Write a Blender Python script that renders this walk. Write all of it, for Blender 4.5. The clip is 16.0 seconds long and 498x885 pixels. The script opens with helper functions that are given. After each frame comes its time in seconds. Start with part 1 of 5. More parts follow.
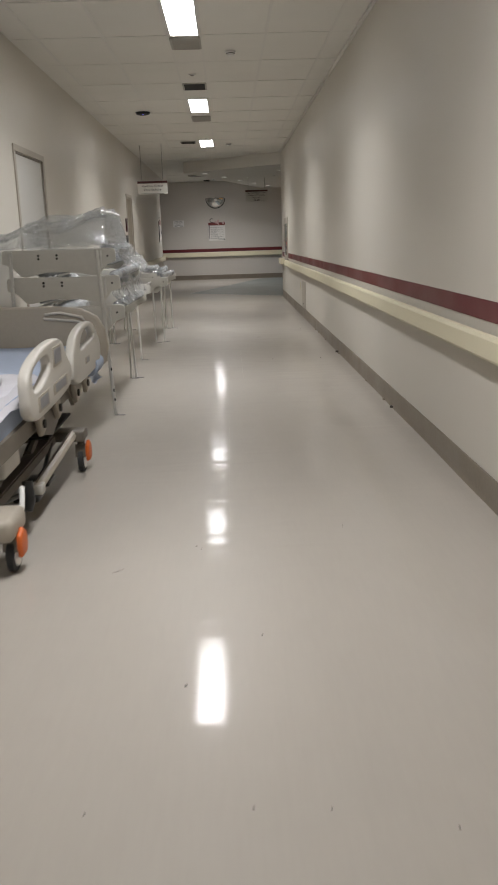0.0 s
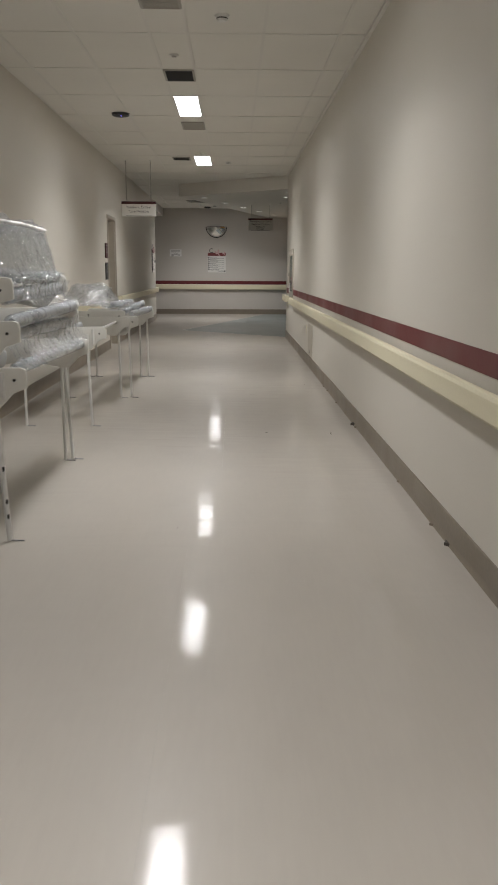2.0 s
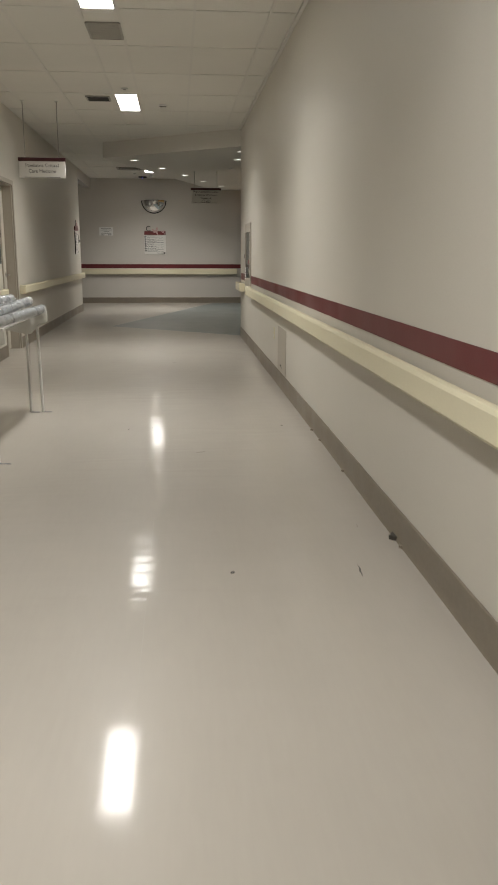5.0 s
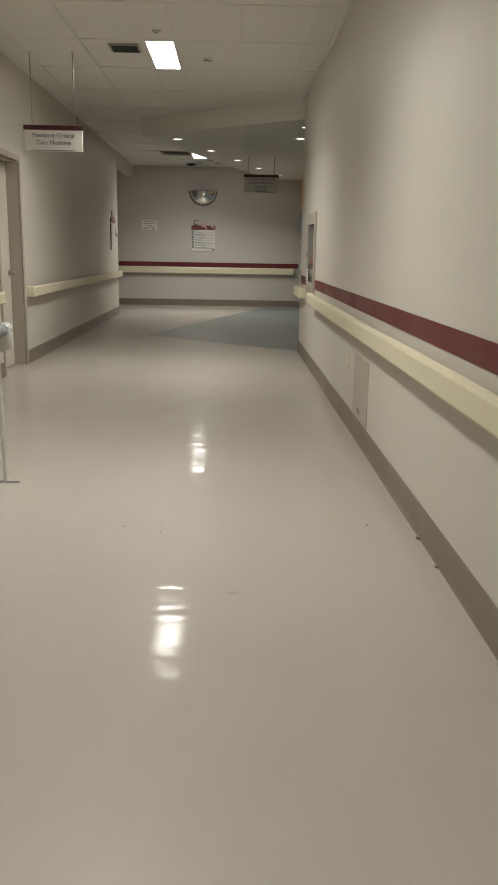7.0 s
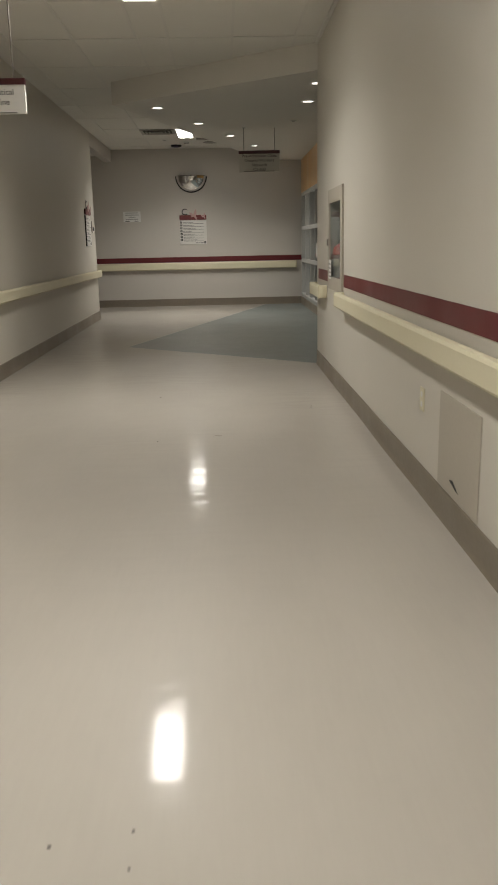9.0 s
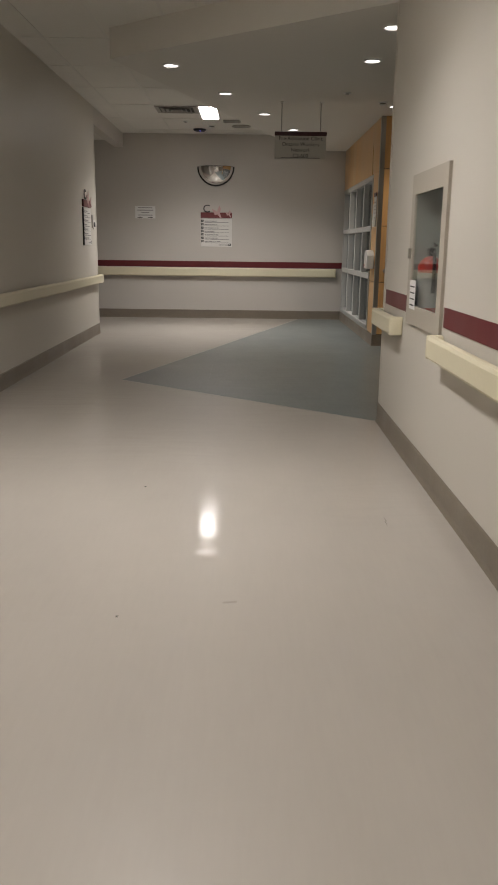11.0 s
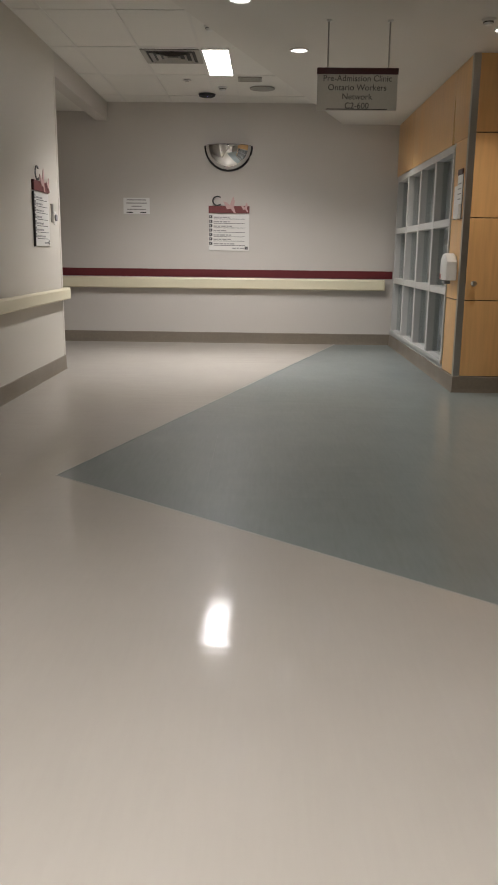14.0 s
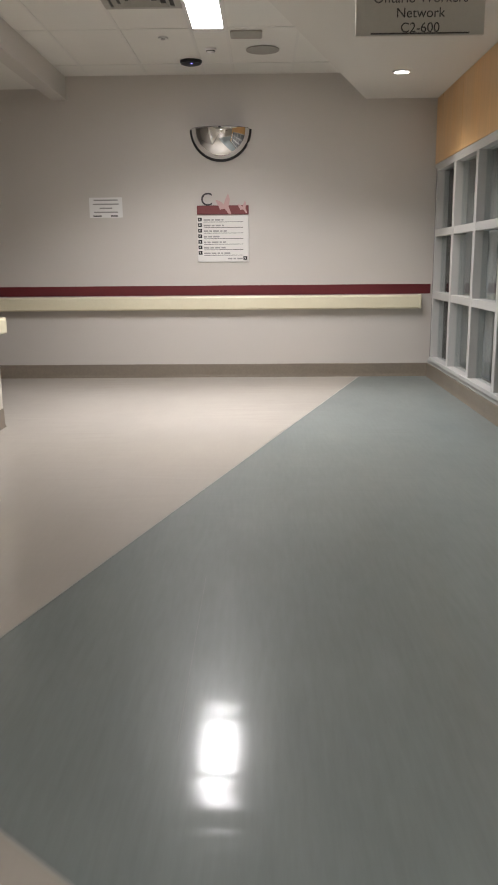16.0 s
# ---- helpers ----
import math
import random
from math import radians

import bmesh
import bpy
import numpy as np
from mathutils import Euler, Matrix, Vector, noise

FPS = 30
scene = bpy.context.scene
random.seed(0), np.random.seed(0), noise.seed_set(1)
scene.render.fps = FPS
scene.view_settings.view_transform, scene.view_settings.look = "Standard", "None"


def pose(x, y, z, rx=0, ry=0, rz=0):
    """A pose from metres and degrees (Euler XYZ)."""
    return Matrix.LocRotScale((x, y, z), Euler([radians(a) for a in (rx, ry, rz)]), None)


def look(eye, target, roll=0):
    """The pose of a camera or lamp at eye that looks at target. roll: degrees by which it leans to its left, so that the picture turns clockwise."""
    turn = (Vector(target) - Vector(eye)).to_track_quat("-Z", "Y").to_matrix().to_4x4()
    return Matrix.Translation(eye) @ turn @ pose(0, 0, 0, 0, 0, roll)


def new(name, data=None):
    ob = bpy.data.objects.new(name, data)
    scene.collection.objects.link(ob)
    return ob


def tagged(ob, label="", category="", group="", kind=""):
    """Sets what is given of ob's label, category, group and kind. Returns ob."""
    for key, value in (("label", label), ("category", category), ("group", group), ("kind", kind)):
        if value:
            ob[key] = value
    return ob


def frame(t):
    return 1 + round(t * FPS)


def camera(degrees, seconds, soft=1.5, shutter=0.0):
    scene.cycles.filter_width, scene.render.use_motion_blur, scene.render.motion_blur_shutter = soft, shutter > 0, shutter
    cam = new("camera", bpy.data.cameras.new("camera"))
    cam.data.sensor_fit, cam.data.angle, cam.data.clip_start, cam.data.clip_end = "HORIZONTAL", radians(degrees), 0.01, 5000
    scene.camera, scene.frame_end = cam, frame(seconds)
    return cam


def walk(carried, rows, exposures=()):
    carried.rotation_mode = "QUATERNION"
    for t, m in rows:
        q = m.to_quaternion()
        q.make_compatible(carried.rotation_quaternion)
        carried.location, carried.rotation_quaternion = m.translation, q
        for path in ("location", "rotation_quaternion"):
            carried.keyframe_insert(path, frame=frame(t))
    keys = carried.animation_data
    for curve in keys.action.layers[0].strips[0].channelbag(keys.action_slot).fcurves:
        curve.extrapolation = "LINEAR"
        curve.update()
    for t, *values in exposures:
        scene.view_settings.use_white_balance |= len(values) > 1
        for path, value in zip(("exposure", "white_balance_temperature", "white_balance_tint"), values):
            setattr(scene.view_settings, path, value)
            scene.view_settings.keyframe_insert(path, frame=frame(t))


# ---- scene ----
cam = camera(34.2, 16.0, soft=1.7, shutter=0.4)
PATH = [
    (0, (0.116, 0.994, 1.347), (0.154, 2.933, 0.856), -1.8),
    (0.5, (0.201, 1.643, 1.331), (0.239, 3.589, 0.872), -1.1),
    (1, (0.239, 2.219, 1.345), (0.272, 4.17, 0.907), -0.0),
    (1.5, (0.299, 2.839, 1.345), (0.326, 4.795, 0.931), 1.0),
    (2, (0.31, 3.432, 1.343), (0.35, 5.388, 0.927), 0.3),
    (2.5, (0.285, 3.96, 1.328), (0.368, 5.91, 0.889), -0.8),
    (3, (0.328, 4.454, 1.313), (0.434, 6.4, 0.864), 0.0),
    (3.5, (0.291, 5.004, 1.308), (0.498, 6.936, 0.833), -1.1),
    (6, (0.447, 8.149, 1.326), (0.588, 10.093, 0.88), 1.0),
    (6.5, (0.464, 8.698, 1.321), (0.582, 10.642, 0.866), 1.0),
    (7, (0.497, 9.347, 1.301), (0.544, 11.292, 0.841), 1.0),
    (7.5, (0.474, 9.848, 1.318), (0.501, 11.792, 0.848), 0.8),
    (8, (0.466, 10.446, 1.294), (0.483, 12.388, 0.817), 0.6),
    (8.5, (0.434, 11.001, 1.284), (0.433, 12.942, 0.802), 0.3),
    (9, (0.405, 11.536, 1.276), (0.458, 13.477, 0.798), -1.2),
    (11.5, (0.391, 14.73, 1.308), (0.393, 16.674, 0.838), 1.3),
    (12, (0.352, 15.286, 1.301), (0.374, 17.233, 0.843), 2.1),
    (12.5, (0.349, 15.89, 1.271), (0.403, 17.836, 0.813), 1.8),
    (13, (0.314, 16.476, 1.246), (0.322, 18.423, 0.787), 1.5),
    (13.5, (0.333, 17.034, 1.222), (0.341, 18.983, 0.774), 0.5),
    (14, (0.323, 17.631, 1.241), (0.289, 19.579, 0.786), 0.7),
    (14.5, (0.294, 18.223, 1.245), (0.264, 20.17, 0.789), 0.2),
    (15, (0.271, 18.872, 1.261), (0.183, 20.819, 0.811), 0.2),
    (15.5, (0.237, 19.428, 1.278), (0.185, 21.378, 0.835), -0.3),
    (16, (0.254, 20.042, 1.273), (0.215, 21.994, 0.837), -0.5),
]

EXPOSURES = [
    (0.0, 0.66, 5900, 13), (1.5, 0.66, 5900, 13), (3.5, 0.70, 6050, 10), (7.0, 0.76, 6250, 10), (9.0, 0.70, 6300, 10),
    (11.5, 0.88, 6150, 16), (12.5, 1.00, 6050, 14), (13.5, 1.25, 6000, 14), (14.5, 1.49, 6000, 17), (15.0, 1.70, 5950, 19), (15.5, 1.72, 5950, 18), (16.0, 1.70, 5950, 16),
]
walk(cam, [(t, look(eye, target, roll)) for t, eye, target, roll in PATH], EXPOSURES)

# ---- light: ceiling panels, downlights, added lamps at three of these, a faint grey world ----
world = bpy.data.worlds.new("world")
scene.world = world
world.use_nodes = True
world.node_tree.nodes["Background"].inputs[0].default_value = (0.02, 0.02, 0.02, 1)
PANEL, DOWN, WATTS = 11.0, 2.2, 24.0

# ---- plan, in metres ----
RW, LW, FY = 1.402, -1.83, 29.15      # right wall, left wall, far wall
C, L = 3.19, 2.935                   # tiled ceiling, lowered ceiling
RE, LE = 20.21, 26.35                # where the right and the left wall end
WX, WY = 2.085, 25.15                 # panelled block: its long face and its end face
TIP = (-0.85, 22.05)
Y0 = -4.0


# ---- materials ----
def material(name, base, rough=0.5, metal=0.0, vary=0.08, grain=60.0, large=1.5, bump=0.02, bscale=None, stretch=(1, 1, 1), spec=0.5, rvary=0.08, per_piece=0.0):
    m = bpy.data.materials.new(name)
    m.use_nodes = True
    nt = m.node_tree
    p = nt.nodes["Principled BSDF"]
    tc = nt.nodes.new("ShaderNodeTexCoord")
    mp = nt.nodes.new("ShaderNodeMapping")
    mp.inputs["Scale"].default_value = stretch
    geo = nt.nodes.new("ShaderNodeNewGeometry")
    nt.links.new(geo.outputs["Position"], mp.inputs["Vector"])
    n1 = nt.nodes.new("ShaderNodeTexNoise")
    n1.inputs["Scale"].default_value, n1.inputs["Detail"].default_value = grain, 4
    n2 = nt.nodes.new("ShaderNodeTexNoise")
    n2.inputs["Scale"].default_value, n2.inputs["Detail"].default_value = large, 5
    for n in (n1, n2):
        nt.links.new(mp.outputs[0], n.inputs["Vector"])
    add = nt.nodes.new("ShaderNodeMath")
    add.operation = "ADD"
    nt.links.new(n1.outputs["Fac"], add.inputs[0])
    nt.links.new(n2.outputs["Fac"], add.inputs[1])
    rng = nt.nodes.new("ShaderNodeMapRange")
    rng.inputs[1].default_value, rng.inputs[2].default_value = 0.6, 1.4
    rng.inputs[3].default_value, rng.inputs[4].default_value = 1 - vary, 1 + vary
    nt.links.new(add.outputs[0], rng.inputs[0])
    mul = nt.nodes.new("ShaderNodeVectorMath")
    mul.operation = "SCALE"
    mul.inputs[0].default_value = base
    fac = rng.outputs[0]
    if per_piece:
        info = nt.nodes.new("ShaderNodeObjectInfo")
        r2 = nt.nodes.new("ShaderNodeMapRange")
        r2.inputs[3].default_value, r2.inputs[4].default_value = 1 - per_piece, 1 + per_piece
        nt.links.new(info.outputs["Random"], r2.inputs[0])
        mm = nt.nodes.new("ShaderNodeMath")
        mm.operation = "MULTIPLY"
        nt.links.new(fac, mm.inputs[0])
        nt.links.new(r2.outputs[0], mm.inputs[1])
        fac = mm.outputs[0]
    nt.links.new(fac, mul.inputs["Scale"])
    nt.links.new(mul.outputs[0], p.inputs["Base Color"])
    rr = nt.nodes.new("ShaderNodeMapRange")
    rr.inputs[1].default_value, rr.inputs[2].default_value = 0.3, 0.7
    rr.inputs[3].default_value, rr.inputs[4].default_value = max(0.02, rough - rvary), min(1, rough + rvary)
    nt.links.new(n2.outputs["Fac"], rr.inputs[0])
    nt.links.new(rr.outputs[0], p.inputs["Roughness"])
    p.inputs["Metallic"].default_value = metal
    p.inputs["Specular IOR Level"].default_value = spec
    if bump:
        b = nt.nodes.new("ShaderNodeBump")
        b.inputs["Strength"].default_value = bump
        b.inputs["Distance"].default_value = 0.01
        src = n1
        if bscale:
            src = nt.nodes.new("ShaderNodeTexNoise")
            src.inputs["Scale"].default_value, src.inputs["Detail"].default_value = bscale, 3
            nt.links.new(mp.outputs[0], src.inputs["Vector"])
        nt.links.new(src.outputs["Fac"], b.inputs["Height"])
        nt.links.new(b.outputs[0], p.inputs["Normal"])
    return m


def emitter(name, colour, strength):
    m = bpy.data.materials.new(name)
    m.use_nodes = True
    p = m.node_tree.nodes["Principled BSDF"]
    p.inputs["Base Color"].default_value = (0.8, 0.8, 0.8, 1)
    p.inputs["Emission Color"].default_value = (*colour, 1)
    p.inputs["Emission Strength"].default_value = strength
    return m


def vinyl(name, base, streak, rough=0.38, wax=0.52, wax_rough=0.084):
    """Sheet flooring under a coat of floor wax: flecks drawn out along the roll, a broad sheen and a sharper, rippled gloss."""
    m = bpy.data.materials.new(name)
    m.use_nodes = True
    nt = m.node_tree
    p = nt.nodes["Principled BSDF"]
    geo = nt.nodes.new("ShaderNodeNewGeometry")

    def noise_at(scale, sx, sy, detail=4.0, rough_=0.5, bend=0.0):
        mp = nt.nodes.new("ShaderNodeMapping")
        mp.inputs["Scale"].default_value = (sx, sy, 1)
        nt.links.new(geo.outputs["Position"], mp.inputs["Vector"])
        n = nt.nodes.new("ShaderNodeTexNoise")
        n.inputs["Scale"].default_value, n.inputs["Detail"].default_value = scale, detail
        n.inputs["Roughness"].default_value, n.inputs["Distortion"].default_value = rough_, bend
        nt.links.new(mp.outputs[0], n.inputs["Vector"])
        return n.outputs["Fac"]

    def remap(value, a, b, c, d):
        r = nt.nodes.new("ShaderNodeMapRange")
        for k, v in zip((1, 2, 3, 4), (a, b, c, d)):
            r.inputs[k].default_value = v
        nt.links.new(value, r.inputs[0])
        return r.outputs[0]

    def maths(op, a, b):
        n = nt.nodes.new("ShaderNodeMath")
        n.operation = op
        for k, v in enumerate((a, b)):
            if isinstance(v, float):
                n.inputs[k].default_value = v
            else:
                nt.links.new(v, n.inputs[k])
        return n.outputs[0]

    fleck = remap(noise_at(48, 1, 0.10, 5, 0.6), 0.3, 0.7, 1 - streak, 1 + streak)
    broad = remap(noise_at(7, 1, 0.35, 4, 0.6), 0.3, 0.7, 1 - streak * 0.6, 1 + streak * 0.6)
    stain = remap(noise_at(0.9, 1, 0.5, 6, 0.6), 0.3, 0.7, 0.95, 1.05)
    tone = maths("MULTIPLY", maths("MULTIPLY", fleck, broad), stain)
    col = nt.nodes.new("ShaderNodeVectorMath")
    col.operation = "SCALE"
    col.inputs[0].default_value = base
    nt.links.new(tone, col.inputs["Scale"])
    nt.links.new(col.outputs[0], p.inputs["Base Color"])
    nt.links.new(remap(noise_at(1.1, 1, 0.6, 5, 0.6), 0.3, 0.75, rough - 0.05, rough + 0.06), p.inputs["Roughness"])
    p.inputs["Specular IOR Level"].default_value = 0.16
    p.inputs["Coat Weight"].default_value = wax
    p.inputs["Coat IOR"].default_value = 1.42
    nt.links.new(remap(noise_at(2.2, 1, 0.6, 6, 0.65), 0.3, 0.75, wax_rough - 0.015, wax_rough + 0.03), p.inputs["Coat Roughness"])
    # the sheet lies in long shallow waves; here and there the wax is ribbed across the walk
    patch = remap(noise_at(0.8, 1, 0.8, 2), 0.42, 0.62, 0.05, 1.0)
    ripple = maths("MULTIPLY", noise_at(1.0, 2.0, 7.5, 1.3, 0.45, 0.6), patch)
    height = maths("ADD", maths("MULTIPLY", noise_at(2.1, 1, 1, 2), 0.45), ripple)
    height = maths("ADD", height, maths("MULTIPLY", noise_at(22, 1, 1, 1), 0.006))
    b1 = nt.nodes.new("ShaderNodeBump")
    b1.inputs["Strength"].default_value, b1.inputs["Distance"].default_value = 1.0, 0.0038
    nt.links.new(height, b1.inputs["Height"])
    nt.links.new(b1.outputs[0], p.inputs["Coat Normal"])
    return m


def wood(name, base):
    m = material(name, base, rough=0.33, vary=0.13, grain=38, large=2.0, bump=0.01, stretch=(1, 1, 0.07), per_piece=0.05)
    return m


def film(name, haze=0.075):
    """Thin clear plastic sheeting: mostly seen through, hazy, glossier where it turns away, with sharp creases."""
    m = bpy.data.materials.new(name)
    m.use_nodes = True
    nt = m.node_tree
    out = nt.nodes["Material Output"]
    nt.nodes.remove(nt.nodes["Principled BSDF"])
    geo = nt.nodes.new("ShaderNodeNewGeometry")

    def folds(scale, bend, power):
        n = nt.nodes.new("ShaderNodeTexNoise")
        n.inputs["Scale"].default_value, n.inputs["Detail"].default_value, n.inputs["Distortion"].default_value = scale, 2, bend
        nt.links.new(geo.outputs["Position"], n.inputs["Vector"])
        v = n.outputs["Fac"]
        for op, k in (("SUBTRACT", 0.5), ("ABSOLUTE", 0.0), ("MULTIPLY", power)):
            q = nt.nodes.new("ShaderNodeMath")
            q.operation, q.inputs[1].default_value = op, k
            nt.links.new(v, q.inputs[0])
            v = q.outputs[0]
        return v

    add = nt.nodes.new("ShaderNodeMath")
    nt.links.new(folds(6.0, 1.2, 1.0), add.inputs[0])
    nt.links.new(folds(19.0, 0.6, 0.22), add.inputs[1])
    bump = nt.nodes.new("ShaderNodeBump")
    bump.inputs["Strength"].default_value, bump.inputs["Distance"].default_value = 1.0, 0.06
    nt.links.new(add.outputs[0], bump.inputs["Height"])
    clear = nt.nodes.new("ShaderNodeBsdfTransparent")
    clear.inputs[0].default_value = (0.93, 0.94, 0.95, 1)
    milk = nt.nodes.new("ShaderNodeBsdfDiffuse")
    milk.inputs["Color"].default_value = (0.80, 0.81, 0.83, 1)
    shine = nt.nodes.new("ShaderNodeBsdfGlossy")
    shine.inputs["Roughness"].default_value = 0.07
    nt.links.new(bump.outputs[0], shine.inputs["Normal"])
    a = nt.nodes.new("ShaderNodeMixShader")
    a.inputs[0].default_value = haze
    nt.links.new(clear.outputs[0], a.inputs[1])
    nt.links.new(milk.outputs[0], a.inputs[2])
    edge = nt.nodes.new("ShaderNodeLayerWeight")
    edge.inputs["Blend"].default_value = 0.35
    nt.links.new(bump.outputs[0], edge.inputs["Normal"])
    r = nt.nodes.new("ShaderNodeMapRange")
    r.inputs[3].default_value, r.inputs[4].default_value = 0.07, 0.42
    nt.links.new(edge.outputs["Facing"], r.inputs[0])
    b = nt.nodes.new("ShaderNodeMixShader")
    nt.links.new(r.outputs[0], b.inputs[0])
    nt.links.new(a.outputs[0], b.inputs[1])
    nt.links.new(shine.outputs[0], b.inputs[2])
    nt.links.new(b.outputs[0], out.inputs["Surface"])
    return m


def pane_glass(name, tint=(0.9, 0.93, 0.93)):
    m = bpy.data.materials.new(name)
    m.use_nodes = True
    nt = m.node_tree
    nt.nodes.remove(nt.nodes["Principled BSDF"])
    fres = nt.nodes.new("ShaderNodeLayerWeight")
    fres.inputs["Blend"].default_value = 0.07
    t = nt.nodes.new("ShaderNodeBsdfTransparent")
    t.inputs[0].default_value = (*tint, 1)
    g = nt.nodes.new("ShaderNodeBsdfGlossy")
    g.inputs["Roughness"].default_value = 0.02
    mix = nt.nodes.new("ShaderNodeMixShader")
    nt.links.new(fres.outputs["Facing"], mix.inputs[0])
    nt.links.new(t.outputs[0], mix.inputs[1])
    nt.links.new(g.outputs[0], mix.inputs[2])
    nt.links.new(mix.outputs[0], nt.nodes["Material Output"].inputs["Surface"])
    return m


M_WALL = material("cream wall paint", (0.60, 0.565, 0.50), rough=0.46, vary=0.035, grain=140, large=0.8, bump=0.06, spec=0.3)
M_FARWALL = material("grey beige wall paint", (0.56, 0.525, 0.48), rough=0.5, vary=0.035, grain=140, large=0.8, bump=0.06, spec=0.3)
M_CEIL = material("mineral ceiling tile", (0.74, 0.72, 0.67), rough=0.9, vary=0.05, grain=220, large=1.3, bump=0.25)
M_SOFFIT = material("painted plaster ceiling", (0.68, 0.655, 0.605), rough=0.75, vary=0.03, grain=120, bump=0.03)
M_FLOOR = vinyl("cream sheet vinyl", (0.412, 0.378, 0.330), 0.013)
M_GREY = vinyl("blue grey sheet vinyl", (0.190, 0.216, 0.210), 0.05, 0.38, 0.45, 0.125)
M_BASE = material("brown grey rubber base", (0.205, 0.172, 0.132), rough=0.42, vary=0.12, grain=40, large=2.5, bump=0.05)
M_RAIL = material("cream vinyl handrail", (0.70, 0.645, 0.47), rough=0.42, vary=0.04, grain=90, large=1.2, bump=0.05)
M_STRIPE = material("burgundy wall stripe", (0.13, 0.018, 0.022), rough=0.4, vary=0.1, grain=60, bump=0.03)
M_STEEL = material("brushed stainless steel", (0.42, 0.40, 0.37), rough=0.32, metal=1.0, vary=0.08, grain=80, bump=0.03, stretch=(1, 1, 0.05))
M_FRAME = material("beige painted steel frame", (0.40, 0.36, 0.30), rough=0.45, vary=0.05, bump=0.02)
M_DOOR = material("off-white painted door", (0.58, 0.54, 0.47), rough=0.45, vary=0.04, bump=0.03)
M_DOORGREY = material("pale grey painted door", (0.56, 0.55, 0.52), rough=0.45, vary=0.04, bump=0.03)
# near-black for dark fittings, and for shade painted in openings and under the bed
M_DARK = material("near-black fittings and painted shade", (0.02, 0.019, 0.018), rough=0.6, vary=0.15)
M_BLACK = material("black plastic", (0.012, 0.012, 0.012), rough=0.35, vary=0.15)
M_RUBBER = material("black rubber", (0.02, 0.02, 0.02), rough=0.7, vary=0.2)
M_WHITE = material("white plastic", (0.72, 0.71, 0.68), rough=0.4, vary=0.03)
M_PAPER = material("white printed paper", (0.74, 0.73, 0.71), rough=0.6, vary=0.03)
M_PLATE = material("satin sign plate", (0.56, 0.53, 0.47), rough=0.4, vary=0.04)
M_PLATEW = material("white sign plate", (0.72, 0.70, 0.66), rough=0.4, vary=0.03)
M_BURG = material("dark burgundy sign rail", (0.06, 0.012, 0.014), rough=0.4, vary=0.1)
M_BURG2 = material("burgundy sign header", (0.17, 0.035, 0.035), rough=0.4, vary=0.1)
M_DOVE = material("pale pink cut-out", (0.55, 0.36, 0.34), rough=0.5, vary=0.05)
M_INK = material("dark grey ink", (0.05, 0.045, 0.045), rough=0.6, vary=0.1)
M_INKL = material("faded grey ink", (0.33, 0.32, 0.31), rough=0.6, vary=0.05)
M_TBAR = material("ceiling tee bar", (0.70, 0.68, 0.635), rough=0.6, vary=0.03)
M_GRILLE = material("grey ceiling grille", (0.30, 0.285, 0.25), rough=0.5, vary=0.06)
M_VENT = material("grey vent metal", (0.36, 0.34, 0.30), rough=0.55, vary=0.08)
M_LAMP = emitter("lit lamp diffuser", (1.0, 0.955, 0.86), PANEL)
M_DOWN = emitter("lit downlight lens", (1.0, 0.94, 0.84), DOWN)
M_LED = emitter("blue indicator", (0.15, 0.12, 1.0), 6.0)
M_MIRROR = material("convex mirror acrylic", (0.85, 0.85, 0.85), rough=0.04, metal=1.0, vary=0.02, bump=0.0, rvary=0.01)
M_WOOD = wood("maple laminate", (0.66, 0.40, 0.165))
M_WINFRAME = material("grey painted window frame", (0.46, 0.455, 0.435), rough=0.45, vary=0.04)
M_GLASS = pane_glass("window glass")
M_BLIND = material("grey blind fabric", (0.30, 0.31, 0.31), rough=0.8, vary=0.06)
M_RED = material("red painted metal", (0.42, 0.035, 0.02), rough=0.35, vary=0.08)
# the dark greenish reflection of the glass is put into the lining's colour
M_TUB = material("cabinet lining in glass reflection tone", (0.27, 0.28, 0.25), rough=0.5, vary=0.08)
M_EXLABEL = material("grey extinguisher label", (0.36, 0.34, 0.31), rough=0.5, vary=0.2, grain=70)
M_ACCESS = material("beige access panel", (0.44, 0.40, 0.335), rough=0.5, vary=0.05)
M_COT = material("off-white moulded panel", (0.57, 0.555, 0.51), rough=0.42, vary=0.04, grain=30)
M_TUBE = material("white enamelled tube", (0.60, 0.59, 0.56), rough=0.35, vary=0.08, grain=30)
M_FILM = film("clear plastic sheeting")
M_SLEEVE = material("grey sleeved rail", (0.40, 0.41, 0.42), rough=0.3, vary=0.12, grain=14, large=4)
M_BUNDLE = material("wrapped grey padding", (0.42, 0.43, 0.43), rough=0.5, vary=0.16, grain=9, large=3)
M_BEDPL = material("cream moulded bed plastic", (0.53, 0.505, 0.455), rough=0.38, vary=0.04)
M_BEDTAN = material("tan moulded footboard", (0.37, 0.33, 0.27), rough=0.45, vary=0.05)
# under-frame steel, its colour darkened to carry the shade beneath the bed
M_BEDMET = material("bed steel darkened for shade", (0.14, 0.12, 0.095), rough=0.42, vary=0.12)
M_BLUE = material("blue vinyl mattress", (0.36, 0.42, 0.54), rough=0.6, vary=0.06, grain=20, bump=0.15, bscale=6)
M_LINEN = material("white bed linen", (0.54, 0.53, 0.56), rough=0.85, vary=0.04, grain=30, bump=0.4, bscale=9)
M_ORANGE = material("orange brake pedal", (0.62, 0.13, 0.02), rough=0.4, vary=0.08)
M_LABEL = material("grey control label", (0.25, 0.25, 0.26), rough=0.5, vary=0.2, grain=90)


